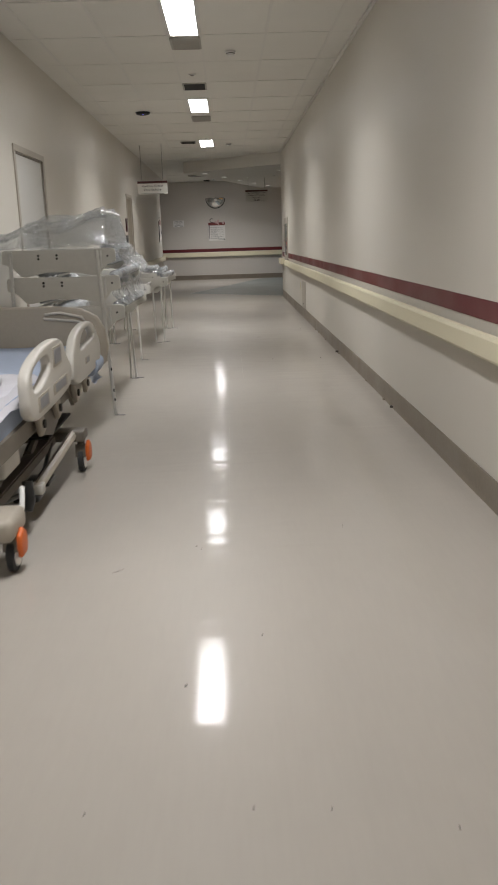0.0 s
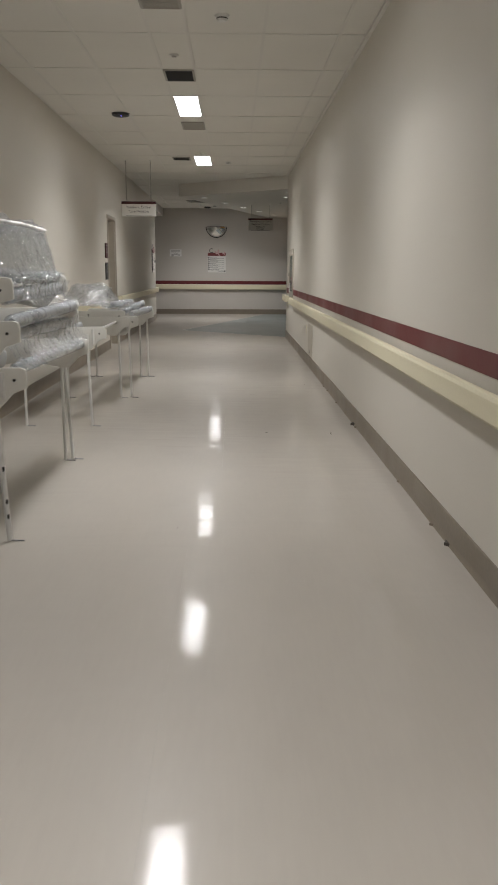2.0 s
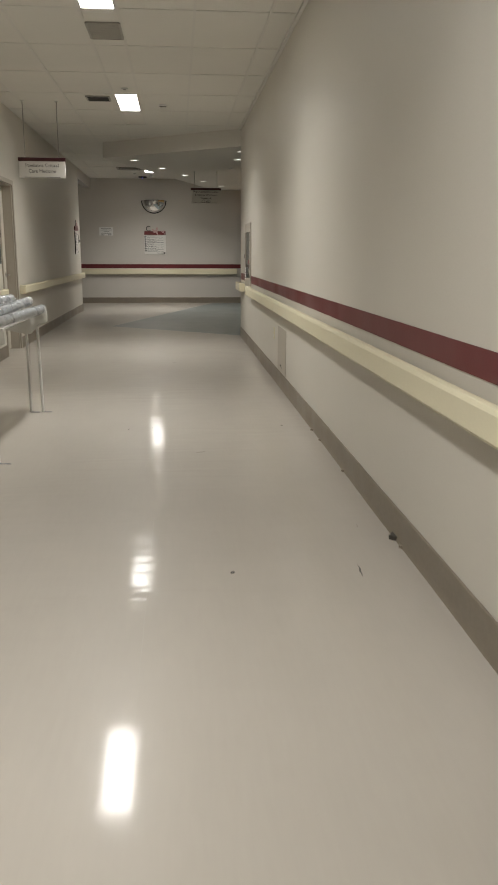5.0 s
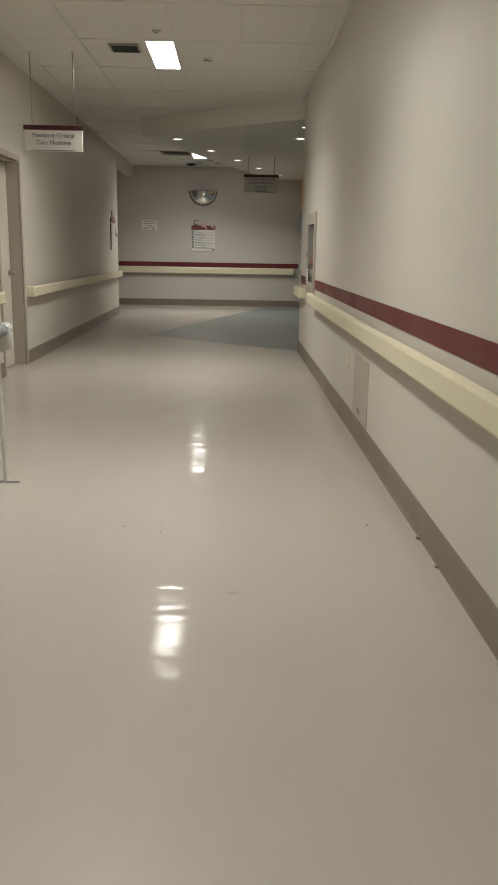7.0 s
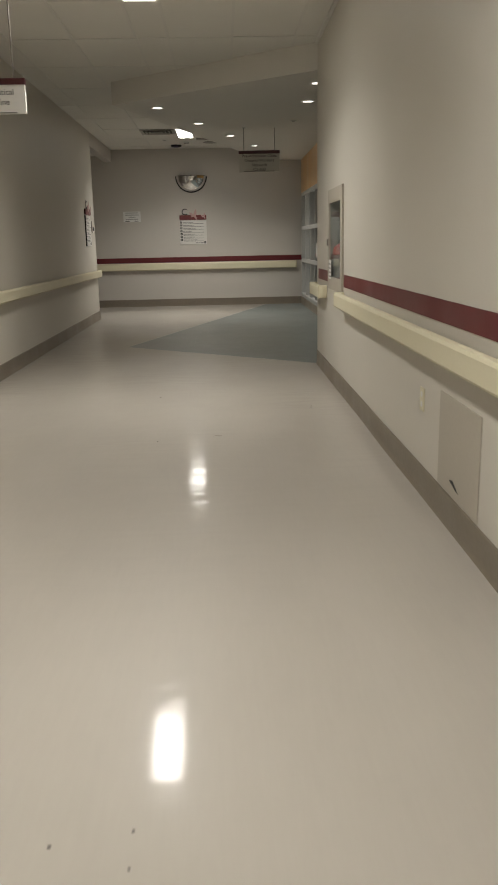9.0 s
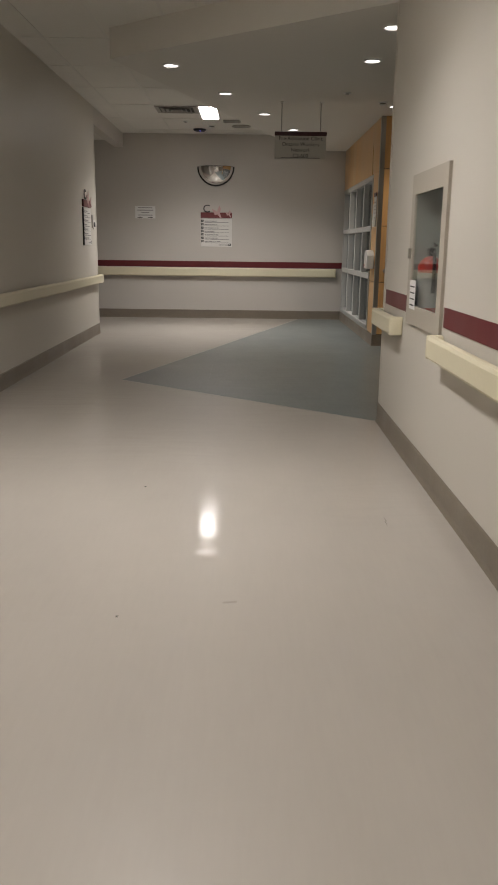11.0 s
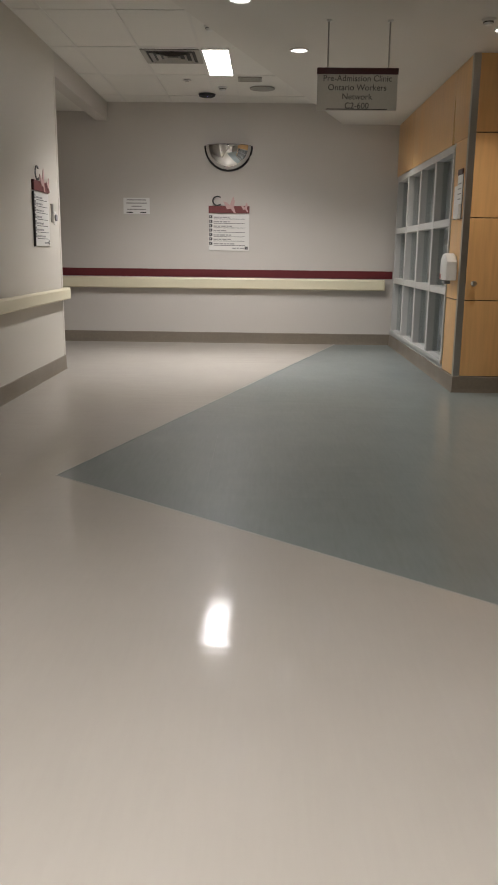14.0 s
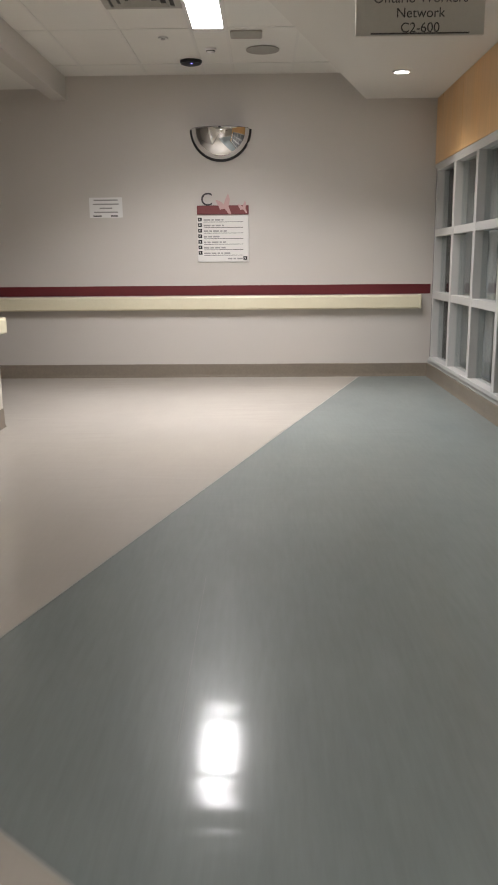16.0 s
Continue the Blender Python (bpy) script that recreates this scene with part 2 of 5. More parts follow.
# ---- mesh helpers ----
def box(bm, x0, x1, y0, y1, z0, z1):
    vs = [bm.verts.new((x, y, z)) for z in (z0, z1) for x, y in ((x0, y0), (x1, y0), (x1, y1), (x0, y1))]
    for f in ((3, 2, 1, 0), (4, 5, 6, 7), (0, 1, 5, 4), (1, 2, 6, 5), (2, 3, 7, 6), (3, 0, 4, 7)):
        bm.faces.new([vs[k] for k in f])
    return vs


def cube(x0, x1, y0, y1, z0, z1, bevel=0.0, seg=1):
    bm = bmesh.new()
    box(bm, x0, x1, y0, y1, z0, z1)
    if bevel:
        bmesh.ops.bevel(bm, geom=bm.edges[:], offset=bevel, segments=seg, profile=0.5, affect="EDGES")
    return bm


def prism(points, axis, a, b, bevel=0.0, seg=1):
    """A flat outline, given in the two axes other than axis, drawn out from a to b along it."""
    bm = bmesh.new()
    def put(u, v, w):
        return {"x": (w, u, v), "y": (u, w, v), "z": (u, v, w)}[axis]
    lo = [bm.verts.new(put(u, v, a)) for u, v in points]
    hi = [bm.verts.new(put(u, v, b)) for u, v in points]
    n = len(points)
    bm.faces.new(lo[::-1])
    bm.faces.new(hi)
    for k in range(n):
        bm.faces.new((lo[k], lo[(k + 1) % n], hi[(k + 1) % n], hi[k]))
    bmesh.ops.recalc_face_normals(bm, faces=bm.faces[:])
    if bevel:
        caps = [e for e in bm.edges if len({f for f in e.link_faces if len(f.verts) == n}) == 1]
        bmesh.ops.bevel(bm, geom=caps, offset=bevel, segments=seg, profile=0.5, affect="EDGES")
    return bm


def tube(points, radius, n=10, bm=None, taper=None):
    """A round bar along a run of points."""
    bm = bm or bmesh.new()
    pts = [Vector(p) for p in points]
    rings = []
    for k, p in enumerate(pts):
        d = (pts[min(k + 1, len(pts) - 1)] - pts[max(k - 1, 0)]).normalized()
        side = d.cross(Vector((0, 0, 1)) if abs(d.z) < 0.9 else Vector((1, 0, 0))).normalized()
        up = side.cross(d)
        r = radius * (taper[k] if taper else 1)
        rings.append([bm.verts.new(p + r * (math.cos(2 * math.pi * a / n) * side + math.sin(2 * math.pi * a / n) * up)) for a in range(n)])
    for a, b in zip(rings, rings[1:]):
        for k in range(n):
            bm.faces.new((a[k], a[(k + 1) % n], b[(k + 1) % n], b[k]))
    bm.faces.new(rings[0][::-1])
    bm.faces.new(rings[-1])
    bmesh.ops.recalc_face_normals(bm, faces=bm.faces[:])
    return bm


def disc(x, y, z, r, h, n=24, axis="z", bm=None, r2=None):
    bm = bm or bmesh.new()
    m = Matrix.Translation((x, y, z))
    if axis == "x":
        m = m @ Matrix.Rotation(math.pi / 2, 4, "Y")
    if axis == "y":
        m = m @ Matrix.Rotation(math.pi / 2, 4, "X")
    bmesh.ops.create_cone(bm, cap_ends=True, segments=n, radius1=r, radius2=r if r2 is None else r2, depth=h, matrix=m)
    return bm


def finish(name, bm, mat, smooth=False):
    me = bpy.data.meshes.new(name)
    bm.to_mesh(me)
    bm.free()
    me.materials.append(mat)
    if smooth:
        for f in me.polygons:
            f.use_smooth = True
        me.set_sharp_from_angle(angle=radians(40))
    return new(name, me)


def part(name, bm, mat, parent, label="", smooth=False):
    ob = finish(name, bm, mat, smooth)
    ob.parent = parent
    if label:
        tagged(ob, label)
    return ob


def hub(name, x, y, z, label, category, group=""):
    ob = new(name)
    ob.location = (x, y, z)
    ob.empty_display_size = 0.1
    tagged(ob, label, category, group)
    return ob


def part_at(name, bm, mat, parent, label="", smooth=False):
    """A part whose mesh is given in world metres, under a thing that stands elsewhere."""
    bm.transform(Matrix.Translation(-parent.location))
    return part(name, bm, mat, parent, label, smooth)


def structure(name, bm, mat, label, category, smooth=False):
    return tagged(finish(name, bm, mat, smooth), label, category, kind="structure")


def letters(text, size, m, mat, parent, name="lettering", align="CENTER", depth=0.0008, label=""):
    cu = bpy.data.curves.new("text", "FONT")
    cu.body, cu.size, cu.align_x, cu.extrude = text, size, align, depth
    tmp = bpy.data.objects.new("text", cu)
    scene.collection.objects.link(tmp)
    bpy.context.view_layer.update()
    me = bpy.data.meshes.new_from_object(tmp.evaluated_get(bpy.context.evaluated_depsgraph_get()))
    bpy.data.objects.remove(tmp)
    me.transform(Matrix.Translation(-parent.location) @ m)
    me.materials.clear()
    me.materials.append(mat)
    ob = new(name, me)
    ob.parent = parent
    if label:
        tagged(ob, label)
    return ob


# ---- setting ----
# floor: a cream sheet with a blue grey wedge let into it
bm = prism([(-6.2, Y0 - 0.2), (1.7, Y0 - 0.2), (1.7, 19.98), TIP, (1.32, FY), (1.32, FY + 0.25), (-6.2, FY + 0.25)], "z", -0.06, 0.0)
floor = structure("floor", bm, M_FLOOR, "glossy waxed cream sheet vinyl corridor floor", "floor")
bm = prism([(1.7, 19.98), (6.2, 19.98), (6.2, FY + 0.25), (1.32, FY + 0.25), (1.32, FY), TIP], "z", -0.06, 0.0)
floor_grey = structure("floor_wedge", bm, M_GREY, "pointed blue-grey streaked vinyl wedge let into the cream floor", "floor")

# right wall, with the recess for the extinguisher cabinet going through its face
CAB = (18.42, 19.16, 0.92, 1.66)
bm = bmesh.new()
box(bm, RW, RW + 0.22, Y0, CAB[0], 0, C + 0.1)
box(bm, RW, RW + 0.22, CAB[1], RE, 0, C + 0.1)
box(bm, RW, RW + 0.22, CAB[0], CAB[1], 0, CAB[2])
box(bm, RW, RW + 0.22, CAB[0], CAB[1], CAB[3], C + 0.1)
wall_right = structure("wall_east", bm, M_WALL, "long satin cream painted corridor wall", "wall")
bm = cube(RW + 0.22, 6.2, RE - 0.22, RE, 0, C + 0.1)
structure("wall_passage", bm, M_WALL, "cream painted wall of the side passage", "wall")
bm = cube(6.0, 6.2, RE, FY, 0, C + 0.1)
structure("wall_passage_end", bm, M_WALL, "cream painted end wall of the side passage", "wall")

# left wall, with two door openings
D1, D2, DT = (9.02, 10.20), (17.72, 18.59), 2.20
bm = bmesh.new()
for y0, y1 in ((Y0, D1[0]), (D1[1], D2[0]), (D2[1], LE)):
    box(bm, LW - 0.2, LW, y0, y1, 0, C + 0.1)
for y0, y1 in (D1, D2):
    box(bm, LW - 0.2, LW, y0, y1, DT, C + 0.1)
structure("wall_west", bm, M_WALL, "satin cream painted corridor wall with two doors", "wall")
bm = cube(-6.2, LW - 0.2, LE - 0.2, LE, 0, C + 0.1)
structure("wall_branch", bm, M_FARWALL, "painted wall of the branch corridor", "wall")
bm = cube(-6.2, -6.0, LE, FY, 0, C + 0.1)
structure("wall_branch_end", bm, M_FARWALL, "painted end wall of the branch corridor", "wall")
bm = cube(-6.2, 6.2, FY, FY + 0.2, 0, C + 0.1)
structure("wall_north", bm, M_FARWALL, "grey-beige painted wall closing the corridor", "wall")
# added closure out of view; the corridor itself runs on
bm = cube(LW - 0.2, RW + 0.22, Y0 - 0.2, Y0, 0, C + 0.1)
structure("wall_south", bm, M_WALL, "cream painted wall added unseen to close the corridor", "wall")
bm = cube(LW - 0.16, LW, LE, FY, 2.955, C + 0.1, 0.004)
structure("header", bm, M_FARWALL, "painted header beam over the branch corridor opening", "beam")
bm = cube(-6.0, LW - 0.16, LE, FY, 3.07, C + 0.1)
structure("ceiling_branch", bm, M_SOFFIT, "flat ceiling of the branch corridor", "ceiling")

# tiled ceiling: lay-in boards on tee bars, with a narrow middle column for lamps and grilles
GX = [LW, -1.575, -0.965, -0.36, -0.055, 0.555, 1.165, RW]
GY = sorted([18.74 - 1.185 * k for k in range(0, 20) if 18.74 - 1.185 * k > Y0] + [18.74 + 1.243 * k for k in range(1, 9)] + [Y0, FY])
LAMPS = [27.44, 18.74, 14.00, 9.26, 4.52, -0.22]
bm = bmesh.new()
rnd = random.Random(4)
for xa, xb in zip(GX, GX[1:]):
    for ya, yb in zip(GY, GY[1:]):
        if xa == -0.36 and any(abs(yb - e) < 0.05 for e in LAMPS):
            box(bm, xa, xb, ya, yb, C + 0.09, C + 0.11)
            continue
        dz = rnd.uniform(0.003, 0.007)
        box(bm, xa + 0.011, xb - 0.011, ya + 0.011, yb - 0.011, C + dz, C + 0.02)
box(bm, LW, RW, Y0, FY, C + 0.115, C + 0.13)
structure("ceiling", bm, M_CEIL, "suspended ceiling of off-white mineral tiles", "ceiling")
bm2 = bmesh.new()
for x in GX:
    box(bm2, x - 0.012, x + 0.012, Y0, FY, C, C + 0.03)
for y in GY:
    box(bm2, LW, RW, y - 0.012, y + 0.012, C + 0.001, C + 0.029)
structure("ceiling_grid", bm2, M_TBAR, "painted tee-bar grid holding the ceiling tiles", "ceiling")
# stepped edge trim where the ceiling meets the right wall
bm = bmesh.new()
box(bm, RW - 0.03, RW, Y0, RE, C - 0.02, C)
structure("ceiling_trim", bm, M_TBAR, "painted edge trim between ceiling and wall", "trim")

# lowered plaster ceiling over the junction, pointed like the floor wedge below it
bm = prism([(RW, RE), (-0.88, 22.08), (1.33, FY), (6.0, FY), (6.0, RE)], "z", L, C + 0.06)
structure("ceiling_lowered", bm, M_SOFFIT, "lowered pointed plaster ceiling over the junction", "ceiling")


def baseboard(name, points, height=0.15, depth=0.008):
    """A coved rubber base along a run of plan points, standing out to the left of the run, with a small foot."""
    bm = bmesh.new()
    prof = [(0, 0), (depth + 0.007, 0), (depth + 0.006, 0.006), (depth + 0.002, 0.02), (depth, 0.035), (depth, height - 0.006), (depth - 0.005, height), (0, height)]
    rows = []
    n = len(points)
    for k, (x, y) in enumerate(points):
        p = Vector((x, y))
        da = (p - Vector(points[k - 1])).normalized() if k else None
        db = (Vector(points[k + 1]) - p).normalized() if k < n - 1 else None
        na, nb = (Vector((-d.y, d.x)) if d else None for d in (da, db))
        if na and nb:
            nn = (na + nb).normalized()
            nn = nn / max(0.3, nn.dot(na))
        else:
            nn = na or nb
        rows.append([bm.verts.new((x + nn.x * u, y + nn.y * u, v)) for u, v in prof])
    for a, b in zip(rows, rows[1:]):
        for k in range(len(prof) - 1):
            bm.faces.new((a[k], a[k + 1], b[k + 1], b[k]))
    bm.faces.new(rows[0])
    bm.faces.new(rows[-1][::-1])
    bmesh.ops.recalc_face_normals(bm, faces=bm.faces[:])
    return structure(name, bm, M_BASE, "brown-grey coved rubber baseboard, scuffed along its top", "baseboard")


def wobble(x, y0, y1, step, seed, amp=0.004):
    r = random.Random(seed)
    k = max(1, int(abs(y1 - y0) / step))
    return [(x + (r.uniform(-amp, amp) if 0 < i < k else 0), y0 + (y1 - y0) * i / k) for i in range(k + 1)]


baseboard("baseboard_east", wobble(RW, Y0, RE, 0.9, 3) + [(RW + 0.22, RE)])
baseboard("baseboard_north", [(WX, FY), (-6.0, FY)])
baseboard("baseboard_west_1", wobble(LW, D1[0] - 0.06, Y0, 1.0, 5))
baseboard("baseboard_west_2", wobble(LW, D2[0] - 0.06, D1[1] + 0.06, 1.0, 6))
baseboard("baseboard_west_3", [(LW - 0.2, LE)] + wobble(LW, LE, D2[1] + 0.06, 1.0, 7))
baseboard("baseboard_block", [(2.75, WY), (WX, WY), (WX, FY)], 0.15)

# welded seams of the floor sheets and the weld round the wedge
def strip(name, a, b, width, mat, label):
    a, b = Vector((*a, 0)), Vector((*b, 0))
    d = (b - a).normalized()
    s = Vector((-d.y, d.x, 0)) * width / 2
    bm = bmesh.new()
    lo = [bm.verts.new(p) for p in (a - s, b - s, b + s, a + s)]
    hi = [bm.verts.new(v.co + Vector((0, 0, 0.0012))) for v in lo]
    bm.faces.new(hi)
    for k in range(4):
        bm.faces.new((lo[k], lo[(k + 1) % 4], hi[(k + 1) % 4], hi[k]))
    bmesh.ops.recalc_face_normals(bm, faces=bm.faces[:])
    return structure(name, bm, mat, label, "floor seam")


M_WELD = material("pale grey weld rod", (0.34, 0.335, 0.31), rough=0.35, vary=0.1)
M_WELD_CREAM = material("cream weld rod", (0.36, 0.335, 0.29), rough=0.4, vary=0.1)
strip("floor_seam_1", (1.42, 20.207), TIP, 0.007, M_WELD, "welded seam between cream and grey flooring")
for k, (a, b) in enumerate((((0.085, 4.6), (0.088, 7.2)), ((0.236, 8.9), (0.242, 10.9)))):
    strip("floor_seam_%d" % (k + 3), a, b, 0.0014, M_WELD_CREAM, "fine welded seam in the cream flooring")
M_WELD_GREY = material("grey weld rod", (0.19, 0.205, 0.195), rough=0.5, vary=0.1)
strip("floor_seam_5", (0.014, 22.0), (0.008, 23.2), 0.0018, M_WELD_GREY, "fine welded seam in the grey flooring")
strip("floor_seam_2", TIP, (1.32, FY), 0.007, M_WELD, "welded seam between cream and grey flooring")


# handrails: hollow vinyl sections on brackets, with rounded returns at both ends
def handrail(name, axis, at, a, b, side, z0=0.748, z1=0.868, label="cream vinyl wall handrail with rounded ends"):
    """axis: the way it runs; at: the wall's plane; side: which way it stands out (+1 or -1)."""
    d0, d1 = 0.045, 0.088
    prof = [(d0, z0 + 0.012), (d0 + 0.008, z0), (d1 - 0.012, z0), (d1, z0 + 0.014), (d1, z1 - 0.02), (d1 - 0.008, z1 - 0.004), (d1 - 0.02, z1), (d0 + 0.008, z1), (d0, z1 - 0.01)]
    mid = (a + b) / 2
    h = hub(name, *((at, mid) if axis == "y" else (mid, at)), z0, label, "handrail", "corridor handrails")

    def place(u, w, z):
        return (at + side * u, w, z) if axis == "y" else (w, at + side * u, z)

    bm = bmesh.new()
    ra = [bm.verts.new(place(u, a + 0.03, z)) for u, z in prof]
    rb = [bm.verts.new(place(u, b - 0.03, z)) for u, z in prof]
    n = len(prof)
    for k in range(n):
        bm.faces.new((ra[k], ra[(k + 1) % n], rb[(k + 1) % n], rb[k]))
    bm.faces.new(ra)
    bm.faces.new(rb)
    bmesh.ops.recalc_face_normals(bm, faces=bm.faces[:])
    part_at("rail", bm, M_RAIL, h)
    for w0, w1 in ((a, a + 0.03), (b - 0.03, b)):
        u = sorted((at + side * 0.001, at + side * (d1 + 0.001)))
        bm = cube(*u, w0, w1, z0 - 0.001, z1 + 0.001, 0.011, 3) if axis == "y" else cube(w0, w1, *u, z0 - 0.001, z1 + 0.001, 0.011, 3)
        part_at("end_return", bm, M_RAIL, h, smooth=True)
    k = max(2, int((b - a) / 1.2))
    for i in range(k):
        w = a + 0.25 + (b - a - 0.5) * i / (k - 1) if b - a > 1 else a + (b - a) * (i + 1) / (k + 1)
        u = sorted((at, at + side * d0))
        bm = cube(*u, w - 0.03, w + 0.03, z0 + 0.03, z1 - 0.03) if axis == "y" else cube(w - 0.03, w + 0.03, *u, z0 + 0.03, z1 - 0.03)
        part_at("bracket", bm, M_DARK, h)
    return h


handrail("handrail", "y", RW, Y0 + 0.1, 18.30, -1)
handrail("handrail", "y", RW, 19.40, 20.19, -1)
handrail("handrail", "y", LW, 18.74, 26.33, 1)
handrail("handrail", "y", LW, 10.34, 17.56, 1)
handrail("handrail", "x", FY, -5.5, 1.98, -1, 0.756, 0.906)


def stripe(name, axis, at, a, b, side):
    u = sorted((at, at + side * 0.004))
    bm = cube(*u, a, b, 0.908, 1.010) if axis == "y" else cube(a, b, *u, 0.915, 1.020)
    return structure(name, bm, M_STRIPE, "burgundy band along the wall above the handrail", "wall stripe")


stripe("trim_1", "y", RW, Y0, 18.30, -1)
stripe("trim_2", "y", RW, 19.30, 20.10, -1)
stripe("trim_3", "x", FY, -5.9, WX, -1)

# corner guards on the wall ends
for name, x, y, sx, sy in (("corner_guard_1", RW, RE, -1, 1), ("corner_guard_2", LW, LE, 1, 1)):
    bm = bmesh.new()
    t = 0.003
    box(bm, *sorted((x, x + sx * t)), y - 0.05, y + t, 0.152, C - 0.25)
    box(bm, *sorted((x + sx * t, x - sx * 0.05)), y, y + t, 0.152, C - 0.25)
    structure(name, bm, M_WALL, "painted corner guard on the wall end", "corner guard")


# doors
def door(name, y0, y1, mat, setback, label, hinge_side):
    h = hub(name, LW, (y0 + y1) / 2, 0, label, "door")
    h["kind"] = "structure"
    # frame: face trim and deep jambs
    for a, b, s in ((y0 - 0.055, y0, 1), (y1, y1 + 0.055, -1)):
        part_at("jamb_face", cube(LW - 0.01, LW + 0.014, a, b, 0, DT, 0.003), M_FRAME, h)
    part_at("head_face", cube(LW - 0.01, LW + 0.014, y0 - 0.055, y1 + 0.055, DT, DT + 0.06, 0.003), M_FRAME, h)
    part_at("jamb", cube(LW - 0.2, LW - 0.011, y0, y0 + 0.012, 0, DT - 0.012), M_FRAME, h)
    part_at("jamb", cube(LW - 0.2, LW - 0.011, y1 - 0.012, y1, 0, DT - 0.012), M_FRAME, h)
    part_at("head_jamb", cube(LW - 0.2, LW - 0.011, y0, y1, DT - 0.012, DT), M_FRAME, h)
    x = LW - setback
    leaf = part_at("leaf", cube(x - 0.045, x, y0 + 0.016, y1 - 0.016, 0.008, DT - 0.018, 0.003), mat, h)
    for z in (0.25, 1.1, 1.95):
        yh = y1 - 0.014 if hinge_side > 0 else y0 + 0.014
        bm = tube([(x + 0.012, yh, z - 0.05), (x + 0.012, yh, z + 0.05)], 0.009, 8)
        part_at("hinge", bm, M_STEEL, h, "dull steel hinge")
    yl = y0 + 0.08 if hinge_side > 0 else y1 - 0.08
    s = 1 if hinge_side > 0 else -1
    part_at("lever_rose", disc(x + 0.006, yl, 1.02, 0.03, 0.012, 18, "x"), M_STEEL, h)
    part_at("lever_handle", tube([(x + 0.012, yl, 1.02), (x + 0.05, yl, 1.02), (x + 0.055, yl + s * 0.02, 1.02), (x + 0.055, yl + s * 0.12, 1.02)], 0.009, 8), M_STEEL, h, smooth=True)
    return h, x


door("door_1", *D1, M_DOORGREY, 0.012, "closed pale grey flush door in a painted steel frame", 1)
h2, xd = door("door_2", *D2, M_DOOR, 0.13, "closed off-white door set back in a beige steel frame", -1)
part_at("door_plate", cube(xd, xd + 0.003, D2[0] + 0.1, D2[0] + 0.4, 1.3, 1.62), M_WHITE, h2, "small notice on the door")

# panelled block at the junction: boards with shadow gaps over a plinth, a steel corner, and a window wall
WIN = (25.66, 28.98, 0.195, 2.225)
blk = hub("wall_block", WX, WY, 0, "maple laminate panelled block with a gridded window wall", "panelled wall")
blk["kind"] = "structure"
bm = bmesh.new()
box(bm, WX + 0.02, WX + 0.18, WY + 0.02, WIN[0], 0, L)
box(bm, WX + 0.02, WX + 0.18, WIN[0], FY, WIN[3], L)
box(bm, WX + 0.02, WX + 0.18, WIN[0], FY, 0, WIN[2])
box(bm, WX + 0.02, WX + 0.18, WIN[1], FY, WIN[2], WIN[3])
box(bm, WX + 0.18, 6.0, WY + 0.02, WY + 0.2, 0, L)
part_at("core", bm, M_DARK, blk, "dark backing seen in the joints")
long_rows = [(0.155, 0.843), (0.851, 1.571), (1.579, 2.262)]
for z0, z1 in long_rows:
    part_at("board", cube(WX, WX + 0.02, WY + 0.055, WIN[0] - 0.002, z0, z1, 0.0015), M_WOOD, blk)
for y0, y1 in ((WY + 0.055, 25.78), (25.786, 28.0), (28.006, FY - 0.002)):
    part_at("board", cube(WX, WX + 0.02, y0, y1, 2.27, L - 0.004, 0.0015), M_WOOD, blk)
for z0, z1 in ((0.155, 0.843), (0.851, 1.571), (1.579, 2.29), (2.298, L - 0.004)):
    for x0, x1 in ((WX + 0.055, 2.60),):
        part_at("board", cube(x0, x1, WY, WY + 0.02, z0, z1, 0.0015), M_WOOD, blk)
bm = bmesh.new()
box(bm, WX - 0.004, WX + 0.016, WY - 0.004, WY + 0.054, 0.15, L - 0.002)
box(bm, WX + 0.016, WX + 0.054, WY - 0.004, WY + 0.016, 0.15, L - 0.002)
part_at("corner_guard", bm, M_STEEL, blk, "brushed steel corner guard")
part_at("door_knob", tube([(2.2, WY, 1.0), (2.2, WY - 0.03, 1.0), (2.2, WY - 0.035, 1.0), (2.2, WY - 0.06, 1.0), (2.2, WY - 0.065, 1.0)], 0.026, 14, None, [0.35, 0.35, 0.9, 1, 0.6]), M_STEEL, blk, "round steel knob", True)
# a second panelled face beyond it, with a lever door
blk2 = hub("wall_block_2", 2.62, 24.2, 0, "maple laminate panelled door bay with a steel edge", "panelled wall")
blk2["kind"] = "structure"
part_at("core", cube(2.66, 6.0, 24.22, 25.14, 0, L), M_DARK, blk2, "dark backing seen in the joints")
for z0, z1 in ((0.155, 0.843), (0.851, 1.571), (1.579, 2.29), (2.298, L - 0.004)):
    part_at("board", cube(2.66, 3.6, 24.2, 24.22, z0, z1, 0.0015), M_WOOD, blk2)
    part_at("board", cube(3.604, 4.6, 24.2, 24.22, z0, z1, 0.0015), M_WOOD, blk2)
for z0, z1 in ((0.155, 0.843), (0.851, 1.571), (1.579, 2.29), (2.298, L - 0.004)):
    part_at("board", cube(2.612, 2.632, 24.235, 25.135, z0, z1, 0.0015), M_WOOD, blk2)
part_at("core", cube(2.632, 2.66, 24.22, 25.14, 0, L), M_DARK, blk2, "dark backing seen in the joints")
bm = bmesh.new()
box(bm, 2.605, 2.625, 24.195, 24.232, 0.15, L - 0.003)
box(bm, 2.625, 2.658, 24.195, 24.215, 0.15, L - 0.003)
part_at("edge_guard", bm, M_STEEL, blk2, "brushed steel edge")
part_at("plinth", cube(2.616, 2.632, 24.22, 25.14, 0.0, 0.15), M_BASE, blk2)
